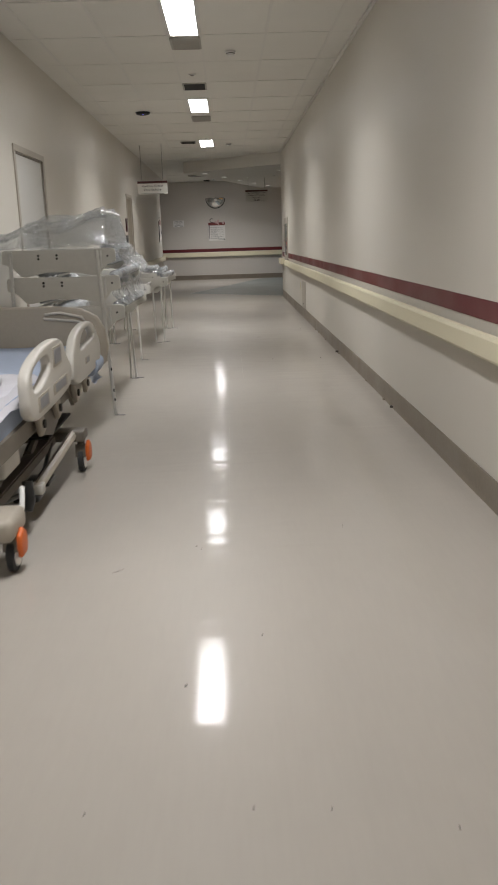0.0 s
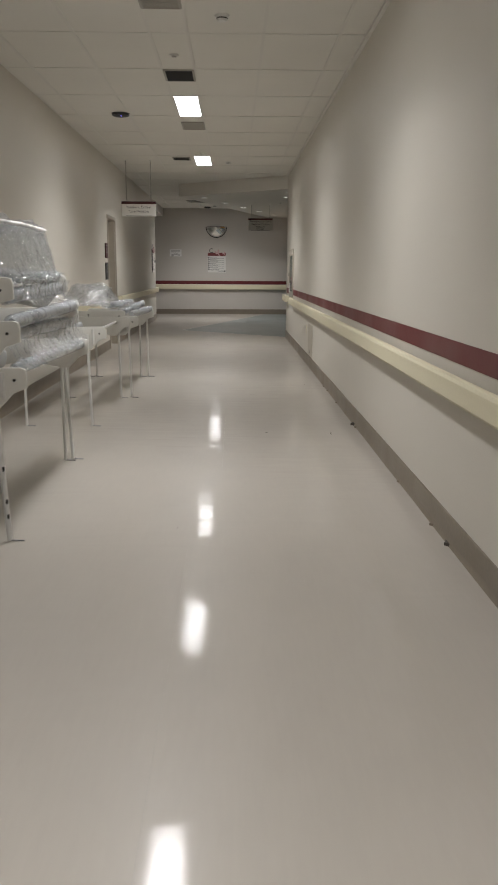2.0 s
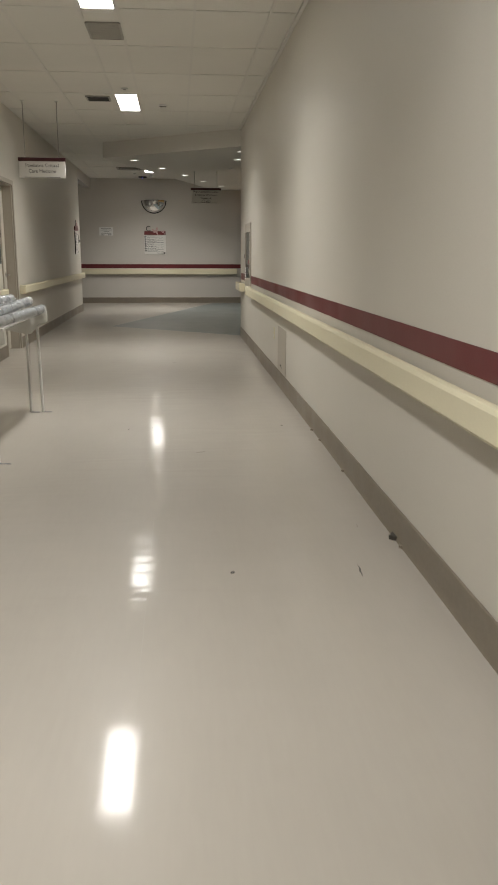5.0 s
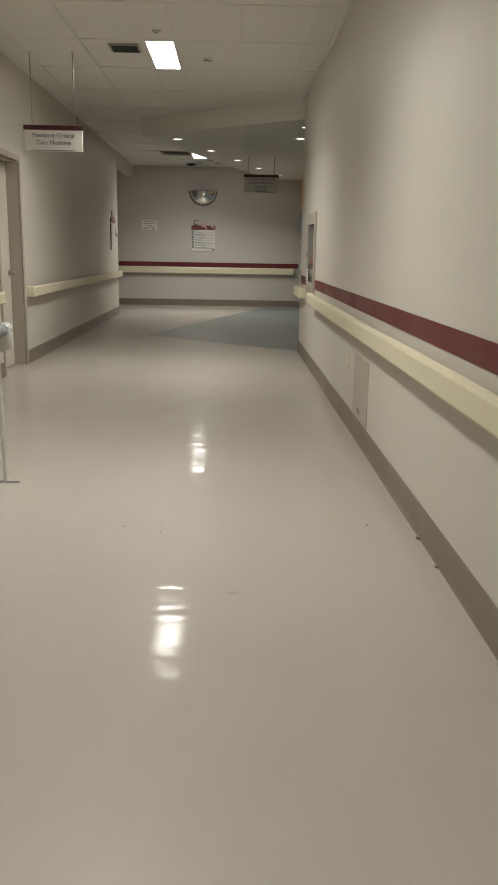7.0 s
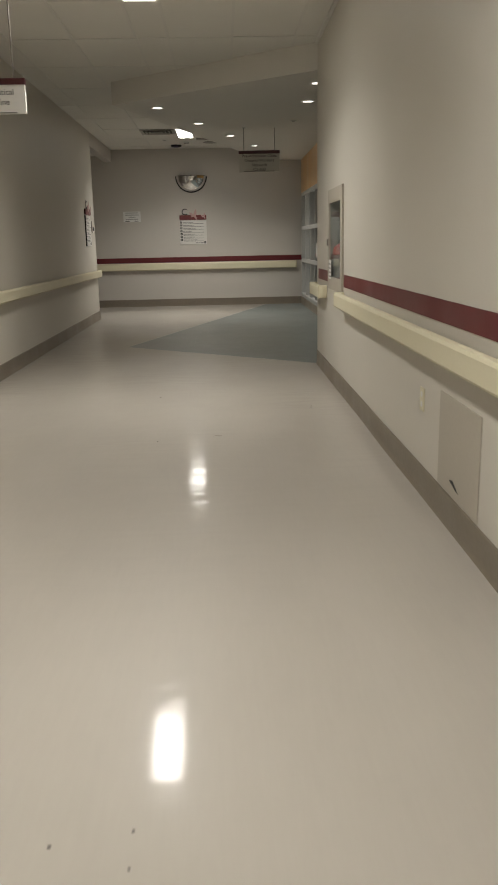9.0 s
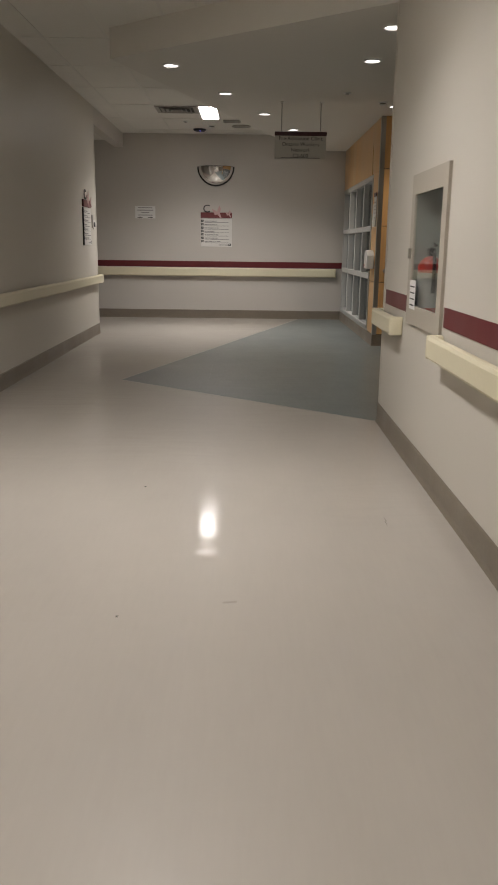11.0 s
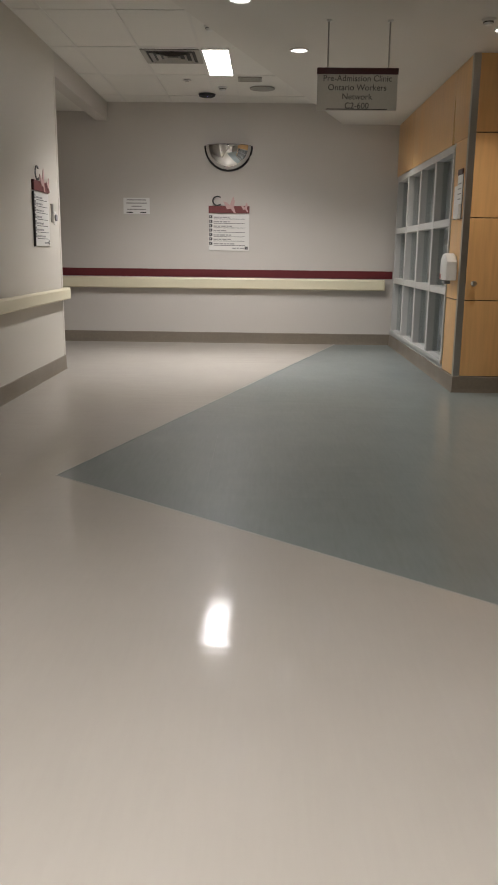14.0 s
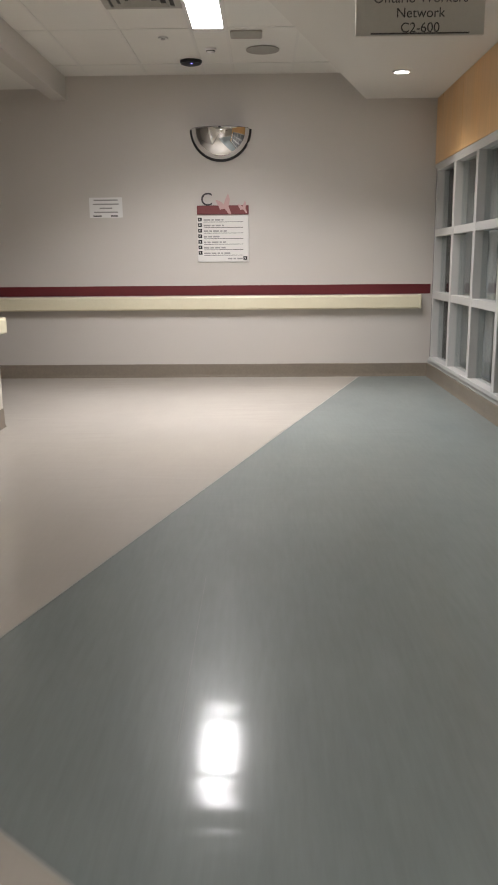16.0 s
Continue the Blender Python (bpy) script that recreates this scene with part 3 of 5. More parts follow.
part_at("plinth", cube(2.66, 4.6, 24.202, 24.22, 0.0, 0.15), M_BASE, blk2)
part_at("lock", cube(2.565, 2.612, 24.40, 24.48, 0.90, 1.06, 0.014, 3), M_BLACK, blk2, "black lever lock", True)
part_at("lever", tube([(2.565, 24.44, 1.0), (2.54, 24.44, 1.0), (2.535, 24.46, 1.0), (2.535, 24.56, 1.0)], 0.009, 8), M_STEEL, blk2, "", True)

# window wall: four by three panes in a grey frame, blinds behind
win = hub("window_1", WX, (WIN[0] + WIN[1]) / 2, WIN[2], "grey framed window wall of twelve panes with dim blinds behind", "window")
win["kind"] = "structure"
ZB = [WIN[2], 0.905, 1.553, WIN[3]]
YB = [WIN[0] + (WIN[1] - WIN[0]) * k / 4 for k in range(5)]
XF = (WX - 0.012, WX + 0.11)
for k, y in enumerate(YB):
    w = 0.040 if 0 < k < 4 else 0.050
    ya, yb = (y - w, y + w) if 0 < k < 4 else ((y, y + w) if k == 0 else (y - w, y))
    part_at("mullion", cube(*XF, ya, yb, WIN[2] + 0.04, WIN[3] - 0.04, 0.003), M_WINFRAME, win)
part_at("window_sill", cube(XF[0] - 0.012, XF[1], WIN[0], WIN[1], WIN[2], WIN[2] + 0.042, 0.004), M_WINFRAME, win)
part_at("sill_apron", cube(WX - 0.002, WX + 0.02, WIN[0], FY - 0.002, 0.151, WIN[2] - 0.001, 0.002), M_WINFRAME, win)
part_at("head_trim", cube(WX + 0.002, WX + 0.02, WIN[0], FY - 0.002, WIN[3] + 0.001, 2.266, 0.002), M_WINFRAME, win)
part_at("window_head", cube(*XF, WIN[0], WIN[1], WIN[3] - 0.042, WIN[3], 0.003), M_WINFRAME, win)
for z in ZB[1:3]:
    for k in range(4):
        part_at("transom", cube(XF[0] + 0.002, XF[1], YB[k] + 0.041, YB[k + 1] - 0.041, z - 0.036, z + 0.036, 0.003), M_WINFRAME, win)
for za, zb in zip(ZB, ZB[1:]):
    for k in range(4):
        o = part_at("pane", cube(WX + 0.055, WX + 0.061, YB[k] + 0.02, YB[k + 1] - 0.02, za + 0.02, zb - 0.02), M_GLASS, win)
        o.visible_shadow = False
        # a narrow dark glazing bar behind each pane
        part_at("glazing_bar", cube(WX + 0.115, WX + 0.15, YB[k] + 0.36, YB[k] + 0.40, za + 0.02, zb - 0.02), M_DARK, win, "dark vertical bar behind the glass")
for k in range(4):
    for j in range(7):
        y = YB[k] + 0.07 + j * 0.108
        part_at("blind_slat", cube(WX + 0.22, WX + 0.225, y, y + 0.100, WIN[2], WIN[3]), M_BLIND, win)
bm = cube(WX + 0.5, WX + 0.55, WIN[0] - 0.3, FY, 0, L)
structure("wall_office", bm, M_FARWALL, "dim wall of the room behind the window", "wall")


# ---- lamps and ceiling fittings ----
def ceiling_lamp(y1, x0=-0.352, x1=-0.063, length=1.19):
    y0 = y1 - length
    h = hub("ceiling_light", (x0 + x1) / 2, (y0 + y1) / 2, C, "lit narrow recessed fluorescent ceiling light", "ceiling light", "corridor ceiling lights")
    bm = bmesh.new()
    for a in ((x0, x0 + 0.018, y0, y1), (x1 - 0.018, x1, y0, y1), (x0 + 0.018, x1 - 0.018, y0, y0 + 0.018), (x0 + 0.018, x1 - 0.018, y1 - 0.018, y1)):
        box(bm, *a, C - 0.004, C + 0.05)
    part_at("frame", bm, M_WHITE, h)
    part_at("diffuser", cube(x0 + 0.018, x1 - 0.018, y0 + 0.018, y1 - 0.018, C + 0.004, C + 0.012), M_LAMP, h, "glowing white diffuser")
    # the tubes' light, which the prismatic lens sends mostly downwards
    lamp = bpy.data.lights.new("tube_light", "AREA")
    lamp.shape, lamp.size, lamp.size_y = "RECTANGLE", x1 - x0 - 0.04, length - 0.04
    lamp.energy, lamp.color, lamp.spread = WATTS * (1.15 if y1 > 25 else 1.0), (1.0, 0.955, 0.86), radians(130)
    ob = new("tube_light", lamp)
    ob.parent, ob.location = h, (0, 0, 0.003)


for y in LAMPS:
    ceiling_lamp(y)


def downlight(x, y, z=L, r=0.07, watts=0.0):
    h = hub("downlight", x, y, z, "lit round recessed downlight", "downlight", "junction downlights")
    bm = bmesh.new()
    n = 28
    rings = [[bm.verts.new((x + rr * math.cos(2 * math.pi * k / n), y + rr * math.sin(2 * math.pi * k / n), z + dz)) for k in range(n)] for rr, dz in ((r + 0.014, 0), (r + 0.010, -0.013), (r, -0.013), (r - 0.004, 0.0))]
    for a, b in zip(rings, rings[1:]):
        for k in range(n):
            bm.faces.new((a[k], a[(k + 1) % n], b[(k + 1) % n], b[k]))
    part_at("trim_ring", bm, M_WHITE, h, smooth=True)
    part_at("lens", disc(x, y, z - 0.002, r - 0.003, 0.003, 28), M_DOWN, h, "glowing lens")
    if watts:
        # extra area lamp under the lens, whose own glow is weak
        lamp = bpy.data.lights.new("downlight_boost", "AREA")
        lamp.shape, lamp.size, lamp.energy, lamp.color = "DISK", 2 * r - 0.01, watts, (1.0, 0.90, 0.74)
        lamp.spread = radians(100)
        ob = new("downlight_boost", lamp)
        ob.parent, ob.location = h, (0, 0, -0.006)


for x, y in ((-0.35, 22.3), (1.49, 22.0), (0.12, 23.7), (0.58, 25.1), (1.48, 20.85), (1.02, 26.5)):
    downlight(x, y)
# three downlights get an added area lamp, to brighten the maple block and junction
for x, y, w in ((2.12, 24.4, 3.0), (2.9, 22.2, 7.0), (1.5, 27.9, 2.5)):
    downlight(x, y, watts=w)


def square_vent(x, y, label="square ceiling air diffuser with dark stepped slots", r=0.295, nx=None):
    h = hub("ceiling_vent", x, y, C, label, "ceiling vent", "ceiling vents")
    # no duct is cut: a flat plate's colour gives the shade inside
    part_at("backing", cube(x - r, x + r, y - r, y + r, C - 0.001, C + 0.002), M_DARK, h, "near-black plate painted as the shaded duct opening")
    bm = bmesh.new()
    for a in ((x - r, x - r + 0.05, y - r, y + r), (x + r - 0.05, x + r, y - r, y + r), (x - r + 0.05, x + r - 0.05, y - r, y - r + 0.05), (x - r + 0.05, x + r - 0.05, y + r - 0.05, y + r)):
        box(bm, *a, C - 0.008, C - 0.0012)
    part_at("frame", bm, M_VENT, h)
    for k, s in enumerate((0.215, 0.15, 0.085)):
        bm = bmesh.new()
        for t in range(4):
            q = Matrix.Rotation(t * math.pi / 2, 3, "Z")
            pts = [Vector((-s, -s, -0.02)), Vector((s, -s, -0.02)), Vector((s - 0.03, -s + 0.03, -0.003)), Vector((-s + 0.03, -s + 0.03, -0.003))]
            lo = [bm.verts.new(q @ p + Vector((x, y, C))) for p in pts]
            hi = [bm.verts.new(v.co + Vector((0, 0, 0.003))) for v in lo]
            bm.faces.new(lo[::-1])
            bm.faces.new(hi)
            for e in range(4):
                bm.faces.new((lo[e], lo[(e + 1) % 4], hi[(e + 1) % 4], hi[e]))
        part_at("vane", bm, M_GRILLE, h)


square_vent(-0.66, 26.55)


def slot_vent(x, y, dark, length=0.3, wide=0.28):
    h = hub("ceiling_vent", x, y, C, "narrow slatted ceiling grille, %s inside" % ("dark" if dark else "mid grey"), "ceiling vent", "ceiling grilles")
    part_at("backing", cube(x - wide / 2, x + wide / 2, y - length / 2, y + length / 2, C - 0.002, C + 0.004), M_DARK if dark else M_GRILLE, h)
    n = 7
    for k in range(n):
        yy = y - length / 2 + length * (k + 0.5) / n
        bm = prism([(yy - 0.004, C - 0.003), (yy + 0.012, C - 0.014), (yy + 0.015, C - 0.012), (yy - 0.001, C - 0.003)], "x", x - wide / 2 + 0.012, x + wide / 2 - 0.012)
        part_at("slat", bm, M_VENT if not dark else M_DARK, h)
    bm = bmesh.new()
    for a in ((x - wide / 2 - 0.008, x - wide / 2 + 0.012, y - length / 2, y + length / 2), (x + wide / 2 - 0.012, x + wide / 2 + 0.008, y - length / 2, y + length / 2), (x - wide / 2, x + wide / 2, y - length / 2 - 0.012, y - length / 2), (x - wide / 2, x + wide / 2, y + length / 2, y + length / 2 + 0.012)):
        box(bm, *a, C - 0.012, C + 0.003)
    part_at("frame", bm, M_VENT, h)


slot_vent(-0.56, 17.85, True, 0.28, 0.28)
slot_vent(-0.207, 9.55, False, 0.45)
slot_vent(-0.207, 11.85, True, 0.42)
slot_vent(-0.207, 14.65, False, 0.5)
slot_vent(0.11, 27.62, False, 0.2, 0.26)


def smoke_head(x, y, z, r=0.05, label="small white smoke detector on the ceiling"):
    h = hub("smoke_detector", x, y, z, label, "smoke detector", "smoke detectors")
    part_at("base", disc(x, y, z - 0.006, r * 1.1, 0.012, 22), M_WHITE, h, smooth=True)
    part_at("sensing_chamber", disc(x, y, z - 0.026, r * 0.6, 0.03, 22, r2=r * 0.9), M_WHITE, h, smooth=True)
    part_at("vent_ring", disc(x, y, z - 0.022, r * 0.86, 0.006, 22), M_DARK, h)


for x, y in ((0.227, 9.96), (0.23, 18.25), (-0.23, 28.1), (-0.2, 25.4)):
    smoke_head(x, y, C)
for x, y in ((1.93, 24.15), (2.35, 23.9)):
    smoke_head(x, y, L, 0.045)


def sprinkler(x, y, z):
    h = hub("sprinkler_head", x, y, z, "small flush ceiling sprinkler cap", "sprinkler", "ceiling sprinklers")
    part_at("cap", disc(x, y, z - 0.005, 0.042, 0.01, 22), M_WHITE, h, smooth=True)
    part_at("deflector", disc(x, y, z - 0.014, 0.02, 0.008, 16), M_STEEL, h, smooth=True)


for x, y, z in ((-0.21, 11.1, C), (-0.62, 27.7, C), (1.45, 23.6, L), (-0.2, 17.2, C)):
    sprinkler(x, y, z)


def access_point(x, y):
    h = hub("wireless_access_point", x, y, C, "dark round ceiling access point with a blue light", "access point", "ceiling access points")
    part_at("body", disc(x, y, C - 0.014, 0.10, 0.028, 30, r2=0.11), M_BLACK, h, smooth=True)
    part_at("cover", disc(x, y, C - 0.032, 0.07, 0.01, 30, r2=0.095), M_DARK, h, smooth=True)
    part_at("indicator", disc(x + 0.01, y - 0.06, C - 0.036, 0.009, 0.004, 12), M_LED, h, "glowing blue indicator")


access_point(-1.05, 13.85)
access_point(-0.45, 28.55)
h = hub("ceiling_speaker", 0.25, 28.15, C, "round grey perforated ceiling speaker grille", "speaker")
part_at("grille", disc(0.25, 28.15, C - 0.004, 0.145, 0.008, 32), M_GRILLE, h, smooth=True)
part_at("rim", tube([(0.25 + 0.15 * math.cos(a / 16 * math.pi), 28.15 + 0.15 * math.sin(a / 16 * math.pi), C - 0.004) for a in range(33)], 0.006, 6), M_VENT, h)


# ---- signs ----
FACE_S = Matrix.Rotation(math.pi / 2, 4, "X")       # text that faces the viewer walking north


def hanging_sign(x0, x1, y, z0, z1, rods, top, lines, size, pitch, plate, label, lead):
    h = hub("hanging_sign", (x0 + x1) / 2, y, z0, label, "sign", "hanging signs")
    part_at("plate", cube(x0, x1, y - 0.012, y + 0.012, z0, z1 - 0.03, 0.003), plate, h)
    part_at("header_rail", cube(x0 - 0.004, x1 + 0.004, y - 0.018, y + 0.018, z1 - 0.045, z1, 0.003), M_BURG, h, "dark burgundy header rail")
    part_at("footer_line", cube(x0 + 0.07, x1 - 0.07, y - 0.0145, y - 0.0115, z0 + 0.006, z0 + 0.012), M_INK, h, "thin dark line")
    for x in rods:
        part_at("rod", tube([(x, y, z1 - 0.01), (x, y, top)], 0.006, 8), M_STEEL, h, "slim hanging rod")
        part_at("rod_cup", disc(x, y, top - 0.006, 0.02, 0.012, 14), M_WHITE, h)
    for k, text in enumerate(lines):
        m = Matrix.Translation(((x0 + x1) / 2, y - 0.0128, z1 - lead - k * pitch)) @ FACE_S
        letters(text, size, m, M_INK, h)


hanging_sign(-1.625, -1.035, 18.1, 2.255, 2.505, (-1.54, -1.115), C, ("Paediatric Critical", "Care Medicine"), 0.059, 0.070, M_PLATEW, "white hanging sign for paediatric critical care medicine", 0.115)
hanging_sign(0.69, 1.292, 24.2, 2.305, 2.605, (0.765, 1.22), L, ("Pre-Admission Clinic", "Ontario Workers", "Network", "C2-600"), 0.061, 0.064, M_PLATE, "beige hanging sign for the pre-admission clinic", 0.094)


def directory(m, label, w=0.56, rows=8, edge=0.0):
    """A wall directory: header with a letter and cut-out birds over a stack of strips. Drawn in a frame with x across, z up, facing -y."""
    h = hub("wall_directory", *m.translation, label, "directory sign", "wall directories")
    h.matrix_world = m
    def put(name, bm, mat, lab="", smooth=False):
        return part(name, bm, mat, h, lab, smooth)
    H = 0.49
    put("board", cube(-w / 2, w / 2, -0.014, 0, 0, H, 0.003), M_PLATEW)
    put("header", cube(-w / 2, w / 2, -0.020, 0, H + 0.012, H + 0.105, 0.003), M_BURG2, "burgundy header strip")
    if edge:
        put("side_edge", cube(-w / 2 - edge, -w / 2, -0.02, 0, -0.004, H + 0.002, 0.002), M_BLACK, "black edge of the board")
        put("header_edge", cube(-w / 2 - edge, -w / 2, -0.024, 0, H + 0.012, H + 0.105, 0.002), M_BURG, "dark edge of the header")
    step = (H - 0.02) / rows
    r = random.Random(8)
    for k in range(rows):
        z = H - 0.015 - step * k
        last = k == rows - 1
        if k:
            put("divider", cube(-w / 2 + 0.07, w / 2 - 0.06, -0.0155, -0.0135, z + 0.004, z + 0.009), M_INK, "thin dark dividing line")
        xa = w / 2 - 0.04 if last else -w / 2 + 0.03
        put("arrow_tile", cube(xa - 0.021, xa + 0.021, -0.016, -0.0135, z - step + 0.014, z - 0.006), M_BLACK, "black arrow tile")
        put("arrow_mark", prism([(xa - 0.012, z - step / 2 + 0.004), (xa + 0.003, z - step / 2 + 0.016), (xa + 0.003, z - step / 2 - 0.008)], "y", -0.017, -0.0155), M_PAPER, "white arrow")
        xs = 0.05 if last else -w / 2 + 0.07
        x = xs
        end = xs + r.uniform(0.17, 0.33) if not last else w / 2 - 0.08
        while x < end:
            l = min(r.uniform(0.02, 0.075), end - x + 0.01)
            put("text_bar", cube(x, x + l, -0.0150, -0.0135, z - step + 0.02, z - step + 0.036), M_INKL, "unreadable line of text")
            x += l + 0.012
    # letter and birds
    cu = Matrix.Translation((-w / 2 + 0.04, -0.022, H + 0.105)) @ FACE_S
    c = bpy.data.curves.new("text", "FONT")
    c.body, c.size, c.extrude = "C", 0.19, 0.004
    tmp = bpy.data.objects.new("text", c)
    scene.collection.objects.link(tmp)
    bpy.context.view_layer.update()
    me = bpy.data.meshes.new_from_object(tmp.evaluated_get(bpy.context.evaluated_depsgraph_get()))
    bpy.data.objects.remove(tmp)
    me.transform(cu)
    me.materials.clear()
    me.materials.append(M_INK)
    o = new("letter", me)
    o.parent = h
    tagged(o, "raised dark letter C")
    bird = [(0, 0), (0.05, 0.01), (0.10, -0.055), (0.12, -0.05), (0.09, 0.03), (0.105, 0.10), (0.085, 0.16), (0.055, 0.10), (0.04, 0.055), (0.0, 0.085), (-0.045, 0.10), (-0.03, 0.06), (-0.01, 0.03)]
    for bx, bz, s in ((-0.03, H + 0.06, 1.05), (0.19, H + 0.055, 0.62)):
        put("bird_cutout", prism([(bx + s * u, bz + s * v) for u, v in bird], "y", -0.030, -0.024), M_DOVE, "pale pink bird cut-out")
    return h


directory(pose(-0.19, FY, 1.275), "wall directory with letter C and bird cut-outs over listed strips")
directory(pose(LW, 25.60, 1.285, 0, 0, 90), "wall directory with letter C and bird cut-outs, on the corridor wall", 0.52, 8, 0.012)

# small notice
h = hub("notice", -1.46, FY, 1.75, "white printed paper notice taped to the wall", "notice")
part_at("sheet", cube(-1.64, -1.28, FY - 0.003, FY, 1.755, 1.965), M_PAPER, h)
for k, (a, b) in enumerate(((-1.59, -1.33), (-1.60, -1.32), (-1.53, -1.39), (-1.59, -1.33))):
    z = 1.93 - k * 0.042
    part_at("text_bar", cube(a, b, FY - 0.0042, FY - 0.003, z, z + 0.014), M_INKL, h, "unreadable line of text")
for a, b in ((-1.6, -1.51), (-1.41, -1.33)):
    part_at("text_bar", cube(a, b, FY - 0.0042, FY - 0.003, 1.765, 1.778), M_INK, h, "unreadable line of text")

# half-dome mirror
h = hub("convex_mirror", -0.2, FY, 2.31, "half-dome convex safety mirror with a black rim", "mirror")
bm = bmesh.new()
R, MZ = 0.31, 2.645
rows = []
for i in range(0, 15):
    ph = math.pi / 2 * i / 14
    row = []
    for j in range(0, 33):
        th = math.pi + math.pi * j / 32
        rr = R * math.cos(ph * 0.97)
        row.append(bm.verts.new((-0.2 + rr * math.cos(th), FY - 0.02 - 0.20 * math.sin(ph), MZ + rr * math.sin(th))))
    rows.append(row)
for a, b in zip(rows, rows[1:]):
    for j in range(32):
        bm.faces.new((a[j], a[j + 1], b[j + 1], b[j]))
bmesh.ops.recalc_face_normals(bm, faces=bm.faces[:])
part_at("dome", bm, M_MIRROR, h, "silvered dome", True)
ring = [(-0.2 + 0.315 * math.cos(math.pi + math.pi * j / 24), FY - 0.018, MZ + 0.315 * math.sin(math.pi + math.pi * j / 24)) for j in range(25)]
part_at("rim", tube(ring, 0.014, 8), M_BLACK, h, "black rubber rim", True)
ring2 = [(-0.2 + 0.294 * math.cos(math.pi + math.pi * j / 24), FY - 0.036, MZ + 0.294 * math.sin(math.pi + math.pi * j / 24)) for j in range(25)]
part_at("bright_band", tube(ring2, 0.009, 8), M_STEEL, h, "bright inner band", True)
bm = bmesh.new()
arc = [(-0.2 + 0.31 * math.cos(math.pi * j / 24), FY - 0.215 * math.sin(math.pi * j / 24)) for j in range(25)]
lo = [bm.verts.new((x, y, MZ - 0.004)) for x, y in arc]
hi = [bm.verts.new((x, y, MZ + 0.006)) for x, y in arc]
bm.faces.new(lo)
bm.faces.new(hi[::-1])
for j in range(25):
    k = (j + 1) % 25
    bm.faces.new((lo[j], lo[k], hi[k], hi[j]))
bmesh.ops.recalc_face_normals(bm, faces=bm.faces[:])
part_at("top_plate", bm, M_BLACK, h, "black top plate")

# cards and plates by the left door, door-release plate at the wall's end
def wall_plate(name, y0, y1, z0, z1, label, category, mat, depth=0.02):
    h = hub(name, LW, (y0 + y1) / 2, z0, label, category)
    part_at("plate", cube(LW, LW + depth, y0, y1, z0, z1, 0.003), mat, h)
    n = max(2, int((z1 - z0) / 0.06))
    for k in range(n - 1):
        z = z1 - 0.05 - k * 0.055
        part_at("text_bar", cube(LW + depth, LW + depth + 0.0012, y0 + 0.03, y1 - 0.04, z, z + 0.014), M_INKL if mat is not M_BURG2 else M_PAPER, h, "unreadable line of text")
    return h


wall_plate("room_sign", 17.36, 17.58, 1.53, 1.78, "dark framed room sign beside the door", "room sign", M_BURG)
wall_plate("room_sign", 17.34, 17.56, 1.18, 1.46, "white framed card holder beside the door", "room sign", M_BLACK)
h = hub("door_release", LW, 26.05, 1.52, "steel door-release plate with a round button", "wall button")
part_at("plate", cube(LW, LW + 0.012, 25.98, 26.04, 1.52, 1.70, 0.003), M_STEEL, h)
part_at("button_plate", cube(LW, LW + 0.010, 26.07, 26.16, 1.50, 1.63, 0.003), M_PLATEW, h)
part_at("button", disc(LW + 0.018, 26.115, 1.57, 0.032, 0.018, 20, "x"), M_LABEL, h, "round grey button")

# fire extinguisher cabinet let into the right wall
h = hub("extinguisher_cabinet", RW, 18.79, 0.86, "recessed beige steel extinguisher cabinet with a glass door", "cabinet")
y0, y1, z0, z1 = CAB
bm = bmesh.new()
box(bm, RW + 0.17, RW + 0.18, y0, y1, z0, z1)
box(bm, RW, RW + 0.17, y0, y0 + 0.006, z0, z1)
box(bm, RW, RW + 0.17, y1 - 0.006, y1, z0, z1)
box(bm, RW, RW + 0.17, y0 + 0.006, y1 - 0.006, z0, z0 + 0.006)
box(bm, RW, RW + 0.17, y0 + 0.006, y1 - 0.006, z1 - 0.006, z1)
part_at("tub", bm, M_TUB, h)
bm = bmesh.new()
oy0, oy1, oz0, oz1 = 18.335, 19.235, 0.855, 1.725
gy0, gy1, gz0, gz1 = 18.435, 19.15, 0.965, 1.61
box(bm, RW - 0.018, RW - 0.001, oy0, gy0, oz0, oz1)
box(bm, RW - 0.018, RW - 0.001, gy1, oy1, oz0, oz1)
box(bm, RW - 0.018, RW - 0.001, gy0, gy1, oz0, gz0)
box(bm, RW - 0.018, RW - 0.001, gy0, gy1, gz1, oz1)
part_at("door_frame", bm, M_ACCESS, h, "flat beige steel door frame")
o = part_at("pane", cube(RW - 0.010, RW - 0.006, gy0, gy1, gz0, gz1), M_GLASS, h, "glass pane")
o.visible_shadow = False
part_at("latch", cube(RW - 0.034, RW - 0.018, 19.178, 19.205, 1.24, 1.30, 0.003), M_STEEL, h, "steel pull latch")
part_at("inspection_card", cube(RW - 0.021, RW - 0.018, 18.98, 19.14, 0.945, 1.115), M_PAPER, h, "white inspection card")
for k in range(4):
    part_at("text_bar", cube(RW - 0.0222, RW - 0.021, 19.0, 19.12, 0.965 + k * 0.036, 0.973 + k * 0.036), M_INK, h, "unreadable line of text")
h = hub("fire_extinguisher", RW + 0.082, 19.068, z0 + 0.006, "red-topped fire extinguisher standing in the cabinet", "fire extinguisher")
ex, ey, ez = RW + 0.082, 19.068, z0 + 0.006
